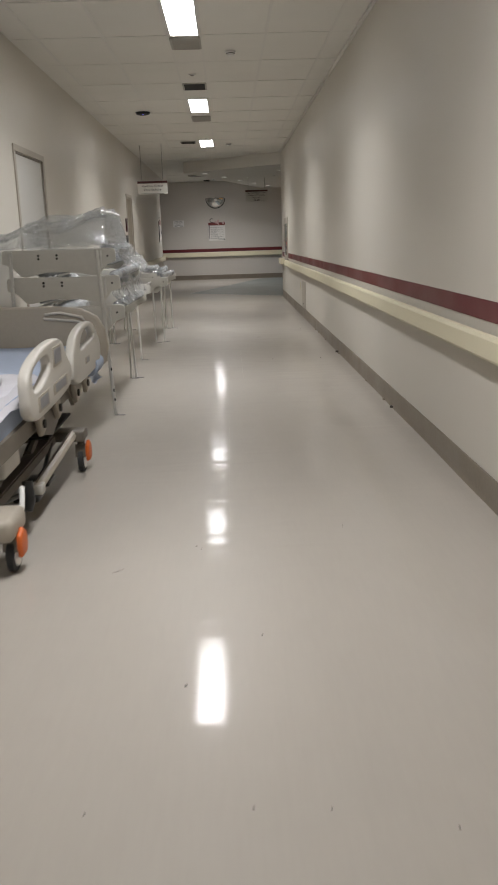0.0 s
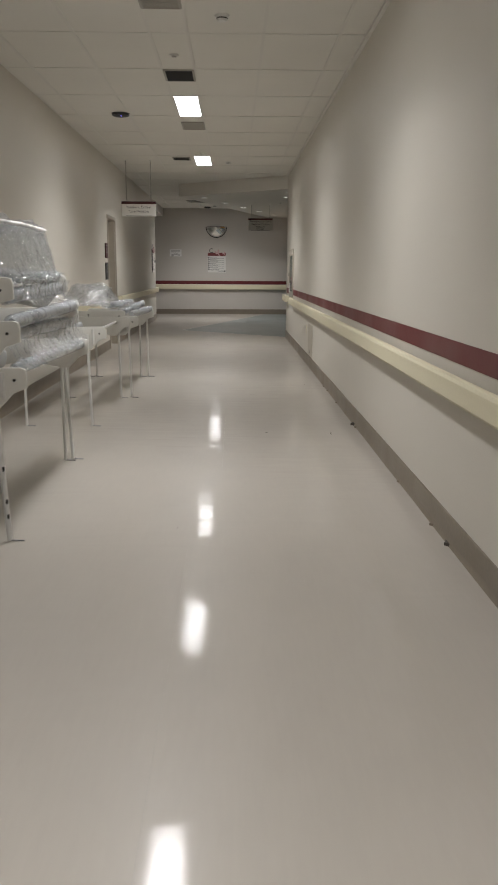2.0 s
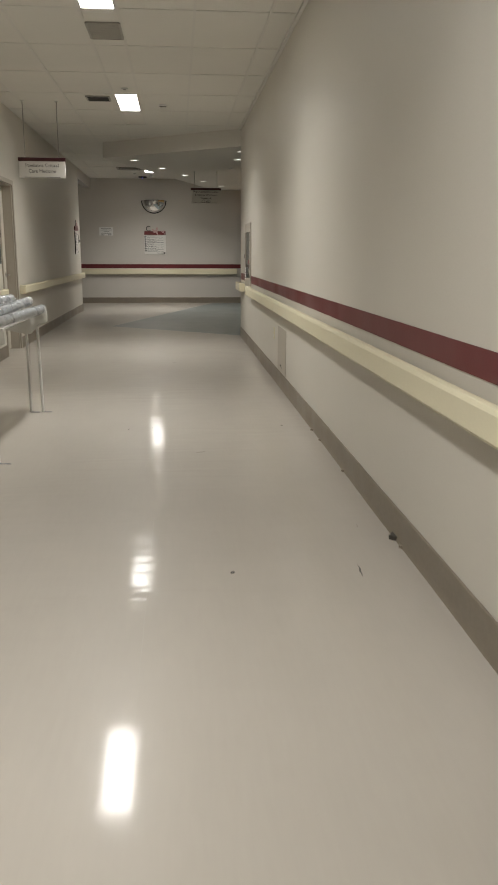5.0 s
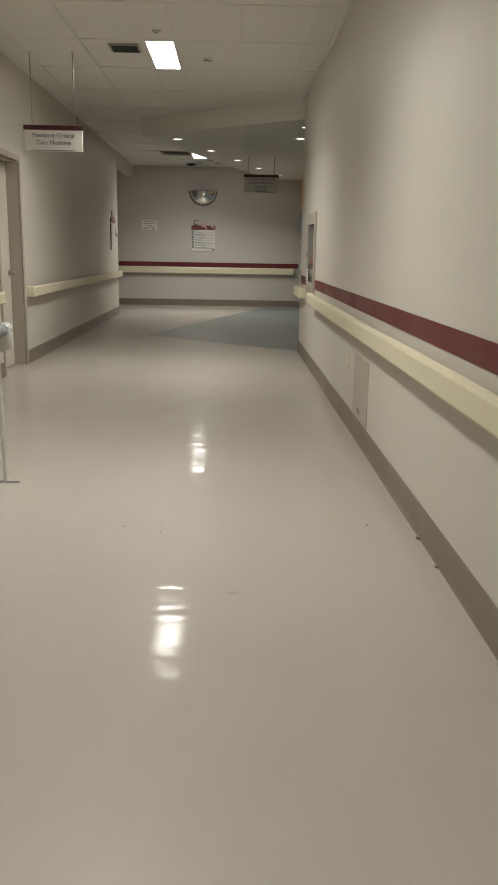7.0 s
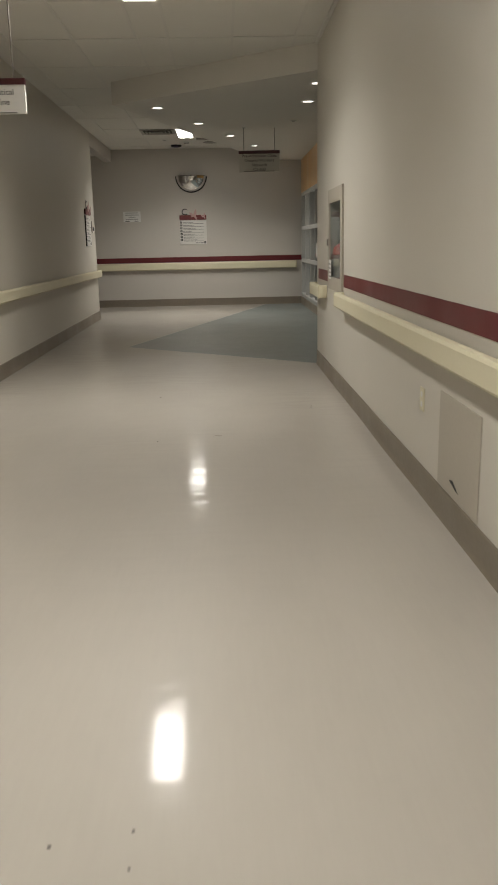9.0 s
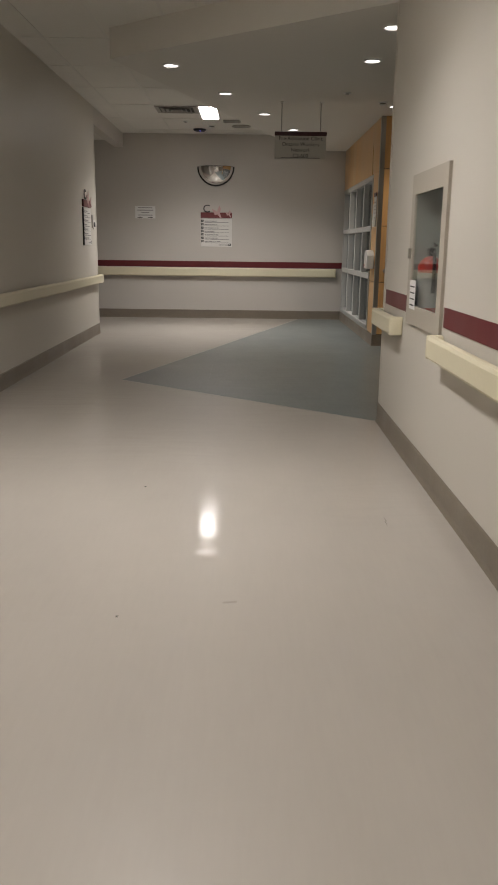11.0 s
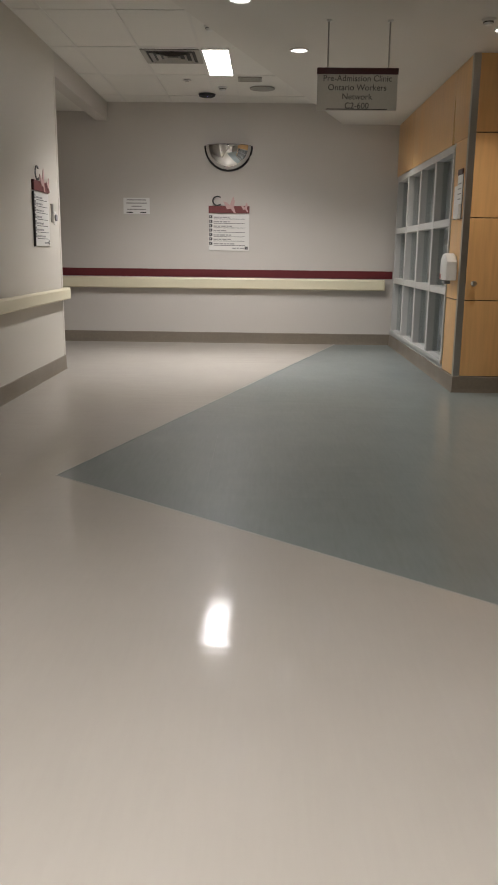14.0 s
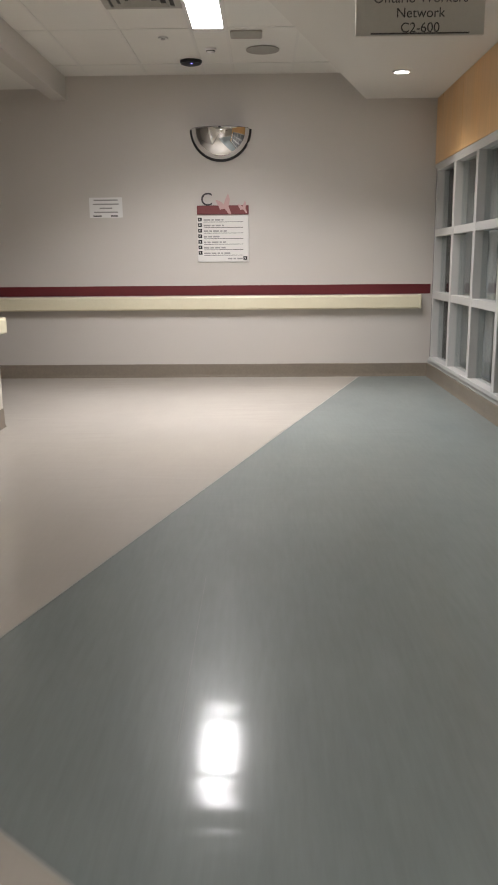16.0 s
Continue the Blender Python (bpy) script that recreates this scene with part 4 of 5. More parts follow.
part_at("cylinder", tube([(ex, ey, ez), (ex, ey, ez + 0.012), (ex, ey, ez + 0.27), (ex, ey, ez + 0.305), (ex, ey, ez + 0.33)], 0.075, 24, None, [0.9, 1, 1, 0.8, 0.3]), M_RED, h, "red painted cylinder", True)
part_at("label_band", tube([(ex, ey, ez + 0.03), (ex, ey, ez + 0.235)], 0.0765, 24), M_EXLABEL, h, "grey instruction label", True)
part_at("valve", cube(ex - 0.02, ex + 0.02, ey - 0.03, ey + 0.04, ez + 0.33, ez + 0.375, 0.004), M_BLACK, h)
part_at("handle", tube([(ex, ey + 0.02, ez + 0.375), (ex, ey - 0.06, ez + 0.40), (ex, ey - 0.12, ez + 0.39)], 0.008, 8), M_BLACK, h, "", True)
part_at("hose", tube([(ex, ey - 0.03, ez + 0.355), (ex, ey - 0.08, ez + 0.345), (ex, ey - 0.10, ez + 0.28), (ex, ey - 0.095, ez + 0.12)], 0.011, 8), M_BLACK, h, "", True)

# access panel and outlet low on the right wall
h = hub("access_panel", RW, 14.9, 0.16, "plain beige access panel low on the wall", "access panel")
part_at("panel", cube(RW - 0.006, RW, 14.59, 15.2, 0.156, 0.60, 0.002), M_ACCESS, h)
part_at("tear", prism([(14.86, 0.20), (14.95, 0.235), (15.0, 0.225), (14.9, 0.205)], "x", RW - 0.008, RW - 0.0055), M_DARK, h, "dark torn scuff")
h = hub("wall_outlet", RW, 15.55, 0.43, "small ivory outlet plate", "outlet")
part_at("plate", cube(RW - 0.006, RW, 15.51, 15.59, 0.43, 0.55, 0.002), M_RAIL, h)
for z in (0.465, 0.515):
    part_at("socket", cube(RW - 0.0075, RW - 0.0055, 15.535, 15.565, z - 0.013, z + 0.013), M_WHITE, h)

# papers, holder and dispenser on the panelled block
h = hub("paper_holder", WX, 25.4, 1.56, "clip-on paper holders with printed sheets", "paper holder")
part_at("sheet", cube(WX - 0.004, WX, 25.46, 25.585, 1.585, 1.87), M_PAPER, h)
part_at("sheet", cube(WX - 0.012, WX - 0.006, 25.26, 25.44, 1.70, 1.96), M_PAPER, h)
part_at("clip", cube(WX - 0.016, WX - 0.004, 25.26, 25.44, 1.955, 2.005), M_BURG, h, "dark clip bar")
part_at("backing", cube(WX - 0.006, WX, 25.26, 25.44, 1.57, 1.955), M_LABEL, h)
part_at("pocket", cube(WX - 0.03, WX - 0.006, 25.27, 25.43, 1.57, 1.70, 0.003), M_PLATEW, h)
for k in range(4):
    part_at("text_bar", cube(WX - 0.0135, WX - 0.012, 25.29, 25.41, 1.74 + k * 0.045, 1.75 + k * 0.045), M_INKL, h, "unreadable line of text")
h = hub("sanitizer_dispenser", WX, 25.42, 1.0, "white wall hand-sanitizer dispenser with a red mark", "dispenser")
pts = [(25.28, 1.02), (25.56, 1.02), (25.56, 1.17), (25.535, 1.225), (25.48, 1.258), (25.42, 1.265), (25.34, 1.245), (25.28, 1.19)]
part_at("housing", prism(pts, "x", WX - 0.10, WX, 0.012, 2), M_WHITE, h, smooth=True)
part_at("nozzle", cube(WX - 0.085, WX - 0.03, 25.40, 25.46, 0.985, 1.02, 0.004), M_LABEL, h)
part_at("mark", cube(WX - 0.102, WX - 0.099, 25.50, 25.55, 1.03, 1.075), M_RED, h, "red mark")


# ---- stacked cot frames in plastic sheeting, along the left wall ----
def end_outline(xl, xr, zt):
    mid = (xl + xr) / 2
    half = [(0.0, -0.10), (0.02, -0.108), (0.07, -0.125), (0.105, -0.165), (0.14, -0.20), (0.18, -0.202), (0.25, -0.188), ((xr - xl) / 2 - 0.10, -0.172)]
    right = [(xr - u, zt + v) for u, v in half]
    left = [(xl + u, zt + v) for u, v in half][::-1]
    return [(xl, zt - 0.03), (xl + 0.008, zt - 0.008), (xl + 0.03, zt)] + [(mid, zt - 0.006)] + [(xr - 0.03, zt), (xr - 0.008, zt - 0.008), (xr, zt - 0.03)] + right + left


def crumple(bm, amount, scale, seed, keep=None):
    for v in bm.verts:
        if keep and keep(v.co):
            continue
        p = v.co * scale + Vector((seed, seed * 0.7, 0))
        n = noise.noise_vector(p) + 0.5 * noise.noise_vector(p * 2.3)
        v.co += amount * n


def sheet(x0, x1, nx, y0, y1, ny, height, amount=0.012, scale=7.0, seed=1.0, creases=0.0):
    """Draped sheeting as a height field, with soft waves and sharp creases."""
    bm = bmesh.new()
    vs = [[bm.verts.new((x0 + (x1 - x0) * i / nx, y0 + (y1 - y0) * j / ny, height(x0 + (x1 - x0) * i / nx, y0 + (y1 - y0) * j / ny))) for i in range(nx + 1)] for j in range(ny + 1)]
    for a, b in zip(vs, vs[1:]):
        for i in range(nx):
            bm.faces.new((a[i], a[i + 1], b[i + 1], b[i]))
    crumple(bm, amount, scale, seed)
    if creases:
        for v in bm.verts:
            p = Vector((v.co.x * 5 + seed, v.co.y * 3.2 - v.co.x * 2.5, v.co.z * 5))
            v.co.z += creases * (max(0.0, 1 - 5 * abs(noise.noise(p))) + 0.5 * max(0.0, 1 - 5 * abs(noise.noise(p * 2.1 + Vector((3, 1, 7))))))
    return bm


def roll(x, y0, y1, z, r, seed, x2=None, z2=None, n=16, rings=40, loose=0.09):
    """A loosely rolled length of padding in sheeting."""
    pts = []
    tap = []
    for k in range(rings):
        f = k / (rings - 1)
        pts.append((x + ((x2 if x2 is not None else x) - x) * f, y0 + (y1 - y0) * f, z + ((z2 if z2 is not None else z) - z) * f))
        tap.append(0.55 if k in (0, rings - 1) else 1.0)
    bm = tube(pts, r, n, None, tap)
    crumple(bm, r * loose, 15.0, seed)
    return bm


def smooth01(v):
    v = min(1.0, max(0.0, v))
    return v * v * (3 - 2 * v)


def cot(y0, y1, tops, xl, xr, legs, label, pad, heap, seed, top_rail=None, drapes=(), nested=None):
    h = hub("cot_frame", (xl + xr) / 2, (y0 + y1) / 2, 0, label, "cot frame", "stored cot frames")
    y_end = y1
    if nested:
        nl, nr, ny, nz = nested
        part_at("end_panel", prism(end_outline(nl, nr, nz), "y", ny - 0.012, ny + 0.012, 0.004, 2), M_COT, h, "end panel of a second frame nested over the first", True)
        for bx, bz in ((nl + 0.28, nz - 0.045), (nl + 0.28, nz - 0.07), (nl + 0.42, nz - 0.045), (nl + 0.42, nz - 0.07), (nr - 0.06, nz - 0.06)):
            part_at("bolt", disc(bx, ny - 0.012, bz, 0.009, 0.012, 12, "y"), M_DARK, h, "dark bolt head")
    for n, zt in enumerate(tops):
        off = 0.022 * (len(tops) - 1 - n)
        y1 = y_end - 0.22 * n
        for e, y in enumerate((y0 - 0.018, y1 + 0.018)):
            a, b = y - 0.012, y + 0.012
            part_at("end_panel", prism(end_outline(xl + off, xr + off, zt), "y", a, b, 0.004, 2), M_COT, h, smooth=True)
            face = a if e == 0 else b
            for bx in (xl + off + 0.28, xl + off + 0.42):
                for dz in (-0.045, -0.07):
                    part_at("bolt", disc(bx, face, zt + dz, 0.009, 0.012, 12, "y"), M_DARK, h, "dark bolt head")
            part_at("bolt", disc(xr + off - 0.06, face, zt - 0.06, 0.0075, 0.012, 12, "y"), M_DARK, h, "dark bolt head")
            bm = tube([(xr + off - 0.115, face, zt - 0.02), (xr + off - 0.115, face, zt - 0.15)], 0.011, 8)
            part_at("slot_bar", bm, M_TUBE, h, "", True)
        # folded pads, rail tubes in their own sleeves, a steel side bar
        part_at("padding", roll((xl + xr) / 2 - 0.16, y0 + 0.02, y1 - 0.02, zt - 0.12, 0.085, seed + n, loose=0.25), M_BUNDLE, h, "grey padding inside the sheeting", True)
        for k, (dx, dz, r) in enumerate(pad[n % len(pad)]):
            ya, yb = y0 + 0.06 + 0.05 * k, y1 + 0.05 - 0.07 * k
            x = xr + off - 0.09 + dx
            tilt = 0.012 * (1 if (n + k) % 2 else -1)
            part_at("side_tube", roll(x, ya, yb, zt + dz - tilt, r, seed + 3 * n + k, x + 0.02, zt + dz + tilt, loose=0.03), M_SLEEVE, h, "grey rail tube in a sleeve", True)
            part_at("plastic_wrap", roll(x + 0.002, ya - 0.02, yb + 0.02, zt + dz - tilt, r * 1.16, seed + 5 * n + k + 2, x + 0.022, zt + dz + tilt, rings=70, loose=0.12), M_FILM, h, "creased clear plastic sheeting", True)
            part_at("end_cap", tube([(x + 0.02, yb, zt + dz + tilt), (x + 0.02, yb + 0.006, zt + dz + tilt), (x + 0.02, yb + 0.028, zt + dz + tilt), (x + 0.02, yb + 0.034, zt + dz + tilt)], r * 1.08, 18, None, [0.8, 1, 1, 0.8]), M_WHITE, h, "white end cap", True)
        part_at("side_bar", tube([(xl + off + 0.07, y0, zt - 0.05), (xl + off + 0.07, y1, zt - 0.05)], 0.014, 8), M_TUBE, h, "", True)
        part_at("side_bar", tube([(xr + off - 0.14, y0, zt - 0.06), (xr + off - 0.14, y1, zt - 0.06)], 0.014, 8), M_TUBE, h, "", True)
    y1 = y_end
    for lx, ly, lz, fx in legs:
        s = -1 if ly < (y0 + y1) / 2 else 1
        yy = ly
        part_at("leg", tube([(lx, yy, lz), (lx + (fx - lx) * 0.5, yy, lz * 0.5), (fx, yy, 0.004)], 0.0145 if lz > 1 else 0.0115, 10), M_TUBE, h, "white enamelled leg with dark chips", True)
        part_at("foot", tube([(fx - 0.012, yy - 0.004, 0.012), (fx + 0.01, yy - 0.006, 0.006), (fx + 0.035, yy - 0.003, 0.004), (fx + 0.075, yy - 0.006, 0.004)], 0.004, 6), M_LABEL, h, "thin bent wire foot")
        for q in (0.10, 0.16, 0.29) if lz > 1 and fx > -1 else ():
            part_at("chip", cube(fx + (lx - fx) * q - 0.004, fx + (lx - fx) * q + 0.013, yy - 0.0135, yy + 0.008, lz * q - 0.012, lz * q + 0.014, 0.002), M_DARK, h, "dark chipped clip")
    for k, (hx0, hx1, hy0, hy1, fn) in enumerate(heap):
        part_at("plastic_wrap", sheet(hx0, hx1, 90, hy0, hy1, 130, fn, 0.010, 5.0, seed + k, 0.020), M_FILM, h, "creased clear plastic sheeting", True)
        part_at("plastic_wrap", sheet(hx0 + 0.03, hx1 - 0.03, 60, hy0 + 0.03, hy1 - 0.03, 90, lambda x, y: fn(x, y) - 0.035, 0.02, 4.0, seed + k + 9, 0.028), M_FILM, h, "", True)
    for za, zb, xa, xb, ye, s_ in drapes:
        bm = bmesh.new()
        ny, nz = 110, 26
        vs = [[bm.verts.new((xa + (xb - xa) * j / nz - 0.03 * math.sin(math.pi * j / nz) + 0.008 * math.sin(68 * i / ny + 5 * s_ + 0.1 * j), y0 + 0.05 + (ye - y0 - 0.05) * i / ny, za + (zb - za) * j / nz + 0.012 * math.sin(9 * i / ny + s_))) for i in range(ny + 1)] for j in range(nz + 1)]
        for a, b in zip(vs, vs[1:]):
            for i in range(ny):
                bm.faces.new((a[i], a[i + 1], b[i + 1], b[i]))
        crumple(bm, 0.018, 9.0, s_)
        part_at("plastic_wrap", bm, M_FILM, h, "clear plastic sheeting hanging in folds", True)
    if top_rail:
        part_at("guard_rail", tube(top_rail, 0.013, 10), M_WHITE, h, "white guard rail under the sheeting", True)
    return h


def tent(x, y):
    front = smooth01((y - 7.36) / 0.22)
    back = 1 - smooth01((y - 8.50) / 0.10)
    ridge = 1.595
    if x > -0.85:
        v = ridge - (ridge - 1.30) * smooth01((x + 0.85) / 0.10)
    else:
        v = ridge - 0.15 * (-0.85 - x) / 0.75 - 0.03 * math.sin(9 * (x + y * 0.6)) * smooth01((-0.9 - x) / 0.3)
    fold = 0.016 * math.sin(44 * y + 4 * x) * smooth01((x + 0.87) / 0.06) * (1 - smooth01((x + 0.74) / 0.05))
    return 1.31 + (v - 1.31) * front * back + fold


cot(7.39, 9.07, (0.875, 1.10, 1.305), -1.60, -0.735,
    # the last leg stands in for a torn strap that hangs there
    [(-0.875, 7.352, 1.29, -0.815), (-1.53, 7.352, 1.29, -1.56), (-0.89, 9.12, 0.80, -0.89), (-1.52, 9.12, 0.80, -1.53), (-0.88, 9.16, 0.80, -0.845)],
    "three stacked off-white cot frames swathed in clear plastic sheeting",
    [[(0.015, -0.025, 0.028)], [(0.03, 0.0, 0.034), (0.0, -0.085, 0.032)], [(0.0, 0.0, 0.033), (0.01, -0.085, 0.034)]],
    [(-1.76, -0.725, 7.37, 8.60, tent)], 2.0,
    [(-0.85, 7.60, 1.575), (-0.845, 8.0, 1.582), (-0.84, 8.55, 1.572)],
    [(1.29, 1.16, -0.70, -0.665, 8.55, 2.0), (1.05, 0.89, -0.69, -0.655, 8.8, 5.0), (1.0, 0.86, -0.80, -0.70, 8.95, 9.0)])


def low_heap(yc, zc, x0, peak):
    """A slack tent of sheeting: a flat crest that falls off in planes."""
    def fn(x, y):
        g = min(1.0, max(0.0, 1.35 - abs(y - yc) / 0.55)) * min(1.0, max(0.0, 1.5 - abs(x - x0) / 0.24))
        return zc + (peak - zc) * smooth01(g) + 0.012 * math.sin(7 * y - 5 * x)
    return fn


cot(10.47, 11.99, (0.865,), -1.55, -0.775,
    [(-0.94, 10.43, 0.80, -0.92), (-1.49, 10.43, 0.80, -1.49), (-0.89, 12.03, 0.80, -0.885), (-1.50, 12.03, 0.80, -1.505)],
    "bare low off-white cot frame on thin legs", [[]], [], 21.0)
cot(12.10, 13.76, (0.865,), -1.52, -0.69,
    [(-0.79, 12.06, 0.80, -0.775), (-1.44, 12.06, 0.80, -1.45), (-0.78, 13.80, 0.80, -0.77), (-0.87, 13.80, 0.80, -0.87), (-1.50, 13.80, 0.80, -1.53), (-1.43, 13.80, 0.80, -1.43)],
    "low off-white cot frame with rolled rails in plastic sheeting", [[(0.02, 0.01, 0.034), (-0.07, 0.055, 0.034), (-0.20, 0.10, 0.034)]],
    [(-1.58, -0.80, 12.06, 13.75, low_heap(12.65, 0.94, -1.28, 1.165))], 33.0, None, (), (-1.62, -0.82, 12.03, 0.925))


# ---- hospital bed parked against the left wall ----
def rounded(points, r_axis, a, b, bev=0.012):
    return prism(points, r_axis, a, b, bev, 3)


BX = -0.80
bed = hub("hospital_bed", -1.3, 5.4, 0, "cream hospital bed with blue mattress, raised side rails and orange brakes", "hospital bed")


def soften(points, rounds=3):
    """Cuts the corners of a closed outline until it is round."""
    for _ in range(rounds):
        points = [(p[0] * (1 - f) + q[0] * f, p[1] * (1 - f) + q[1] * f) for p, q in zip(points, points[1:] + points[:1]) for f in (0.25, 0.75)]
    return points


def reach(points, cy, cz, a):
    """How far an outline lies from a point inside it, in one direction."""
    dy, dz = math.cos(a), math.sin(a)
    best = 0.01
    for (ay, az), (by, bz) in zip(points, points[1:] + points[:1]):
        ey, ez = by - ay, bz - az
        den = dy * ez - dz * ey
        if abs(den) < 1e-9:
            continue
        t = ((ay - cy) * ez - (az - cz) * ey) / den
        u = ((ay - cy) * dz - (az - cz) * dy) / den
        if t > 0 and -1e-6 <= u <= 1 + 1e-6:
            best = max(best, t)
    return best


def pierced_plate(outer, inner, x0, x1, bevel=0.014, n=72):
    """A moulded plate with one opening through it, all its rims rounded."""
    cy, cz = (sum(p[k] for p in inner) / len(inner) for k in (0, 1))
    outer, inner = soften(outer), soften(inner)
    bm = bmesh.new()
    loops = []
    for x in (x0, x1):
        for line in (outer, inner):
            loops.append([bm.verts.new((x, cy + reach(line, cy, cz, 2 * math.pi * k / n) * math.cos(2 * math.pi * k / n), cz + reach(line, cy, cz, 2 * math.pi * k / n) * math.sin(2 * math.pi * k / n))) for k in range(n)])
    for a, b in ((0, 1), (2, 3), (0, 2), (1, 3)):
        for k in range(n):
            bm.faces.new((loops[a][k], loops[a][(k + 1) % n], loops[b][(k + 1) % n], loops[b][k]))
    bmesh.ops.recalc_face_normals(bm, faces=bm.faces[:])
    rims = [e for e in bm.edges if len(e.link_faces) == 2 and e.calc_face_angle(0) > 1.2]
    bmesh.ops.bevel(bm, geom=rims, offset=bevel, segments=3, profile=0.5, affect="EDGES")
    return bm


def side_rail(outer, inner, labels, arms, label):
    """A moulded rail with a grip opening, raised label fields and two hinged arms below it."""
    body = part_at("side_rail", pierced_plate(outer, inner, BX - 0.03, BX + 0.022), M_BEDPL, bed, label, True)

    def sub(name, bm, mat, lab="", smooth=True):
        bm.transform(Matrix.Translation(-bed.location))
        return part(name, bm, mat, body, lab, smooth)

    for yy, zz, w, hh in labels:
        sub("label_field", cube(BX + 0.020, BX + 0.026, yy - w / 2, yy + w / 2, zz - hh / 2, zz + hh / 2, 0.002), M_BEDTAN, "recessed label field")
        sub("control_panel", cube(BX + 0.024, BX + 0.0275, yy - w * 0.38, yy + w * 0.38, zz - hh * 0.36, zz + hh * 0.36, 0.001), M_LABEL, "grey control label")
    for y, z in arms:
        sub("rail_arm", rounded([(y - 0.05, z + 0.08), (y + 0.06, z + 0.10), (y + 0.13, z - 0.06), (y + 0.16, z - 0.13), (y + 0.08, z - 0.15), (y + 0.03, z - 0.06)], "x", BX - 0.055, BX - 0.025, 0.008), M_BEDTAN)
        sub("arm_pivot", disc(BX - 0.022, y + 0.10, z - 0.09, 0.022, 0.014, 16, "x"), M_DARK, "dark pivot bolt")


side_rail([(4.53, 0.56), (4.53, 0.72), (4.56, 0.80), (4.72, 0.845), (4.95, 0.875), (5.30, 0.875), (5.40, 0.80), (5.46, 0.73), (5.54, 0.69), (5.54, 0.60), (5.40, 0.565), (4.9, 0.55)],
          [(4.62, 0.685), (4.62, 0.785), (4.78, 0.815), (4.98, 0.825), (5.02, 0.75), (4.92, 0.72), (4.80, 0.69)],
          [(5.17, 0.79, 0.20, 0.10), (4.80, 0.625, 0.22, 0.075), (5.20, 0.635, 0.34, 0.06)], [(4.85, 0.57), (5.25, 0.57)], "cream moulded head side rail with a control panel")
side_rail([(5.60, 0.54), (5.60, 0.70), (5.66, 0.78), (5.80, 0.845), (6.10, 0.87), (6.35, 0.85), (6.50, 0.76), (6.60, 0.70), (6.60, 0.58), (6.45, 0.535), (6.0, 0.53)],
          [(5.85, 0.715), (5.86, 0.77), (5.98, 0.825), (6.20, 0.835), (6.34, 0.79), (6.40, 0.745), (6.20, 0.735), (6.0, 0.725)],
          [(6.05, 0.64, 0.13, 0.04)], [(5.8, 0.55), (6.15, 0.55)], "cream moulded foot side rail")
# footboard with a grip slot
bm = rounded([(-1.74, 0.50), (-0.82, 0.48), (-0.755, 0.53), (-0.735, 0.64), (-0.75, 0.76), (-0.80, 0.85), (-0.90, 0.905), (-1.05, 0.925), (-1.5, 0.93), (-1.65, 0.92), (-1.74, 0.86)], "y", 6.66, 6.72, 0.018)
fb = part_at("footboard", bm, M_BEDTAN, bed, "tan moulded footboard", True)
bm = tube([(-1.16, 6.655, 0.845), (-1.15, 6.65, 0.875), (-1.05, 6.648, 0.885), (-0.90, 6.65, 0.85), (-0.86, 6.655, 0.80), (-0.95, 6.652, 0.825), (-1.16, 6.655, 0.845)], 0.009, 8)
bm.transform(Matrix.Translation(-bed.location))
part("grip_moulding", bm, M_BEDPL, fb, "", True)
part_at("headboard", rounded([(-1.74, 0.5), (-0.86, 0.5), (-0.83, 0.9), (-0.95, 1.0), (-1.6, 1.0), (-1.74, 0.9)], "y", 4.10, 4.15, 0.015), M_BEDTAN, bed, "", True)
# mattress and linen
bm = bmesh.new()
box(bm, -1.74, -0.89, 4.2, 6.63, 0.53, 0.655)
bmesh.ops.subdivide_edges(bm, edges=bm.edges[:], cuts=12, use_grid_fill=True)
crumple(bm, 0.008, 3.0, 5.0)
part_at("mattress", bm, M_BLUE, bed, "blue vinyl mattress", True)
bm = bmesh.new()
bmesh.ops.create_uvsphere(bm, u_segments=28, v_segments=16, radius=1.0)
for v in bm.verts:
    c = v.co
    v.co = Vector((math.copysign(abs(c.x) ** 0.6, c.x) * 0.33 - 1.27, math.copysign(abs(c.y) ** 0.6, c.y) * 0.24 + 4.62, c.z * 0.085 + 0.735))
crumple(bm, 0.012, 6.0, 8.0)
part_at("pillow", bm, M_LINEN, bed, "white pillow", True)
bm = sheet(-1.74, -0.865, 30, 4.2, 5.25, 30, lambda x, y: 0.685 - (0.06 * smooth01((x + 0.93) / 0.07)), 0.012, 5.0, 3.0)
part_at("bed_sheet", bm, M_LINEN, bed, "rumpled white sheet", True)
bm = sheet(-0.87, -0.785, 16, 6.36, 6.64, 20, lambda x, y: 0.66 - 0.22 * smooth01((x + 0.87) / 0.07), 0.012, 8.0, 4.0)
part_at("blanket", bm, M_BLUE, bed, "blue cloth hanging over the edge", True)
part_at("blanket", roll(-0.825, 6.34, 6.62, 0.545, 0.062, 11.0), M_BLUE, bed, "bunched blue cloth", True)
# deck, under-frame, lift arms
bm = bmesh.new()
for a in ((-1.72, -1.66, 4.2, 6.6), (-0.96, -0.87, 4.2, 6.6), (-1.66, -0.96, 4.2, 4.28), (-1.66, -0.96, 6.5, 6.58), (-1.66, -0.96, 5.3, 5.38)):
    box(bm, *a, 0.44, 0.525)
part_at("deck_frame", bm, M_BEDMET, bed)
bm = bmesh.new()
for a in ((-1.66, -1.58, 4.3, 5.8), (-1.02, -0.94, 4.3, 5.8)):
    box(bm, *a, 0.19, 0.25)
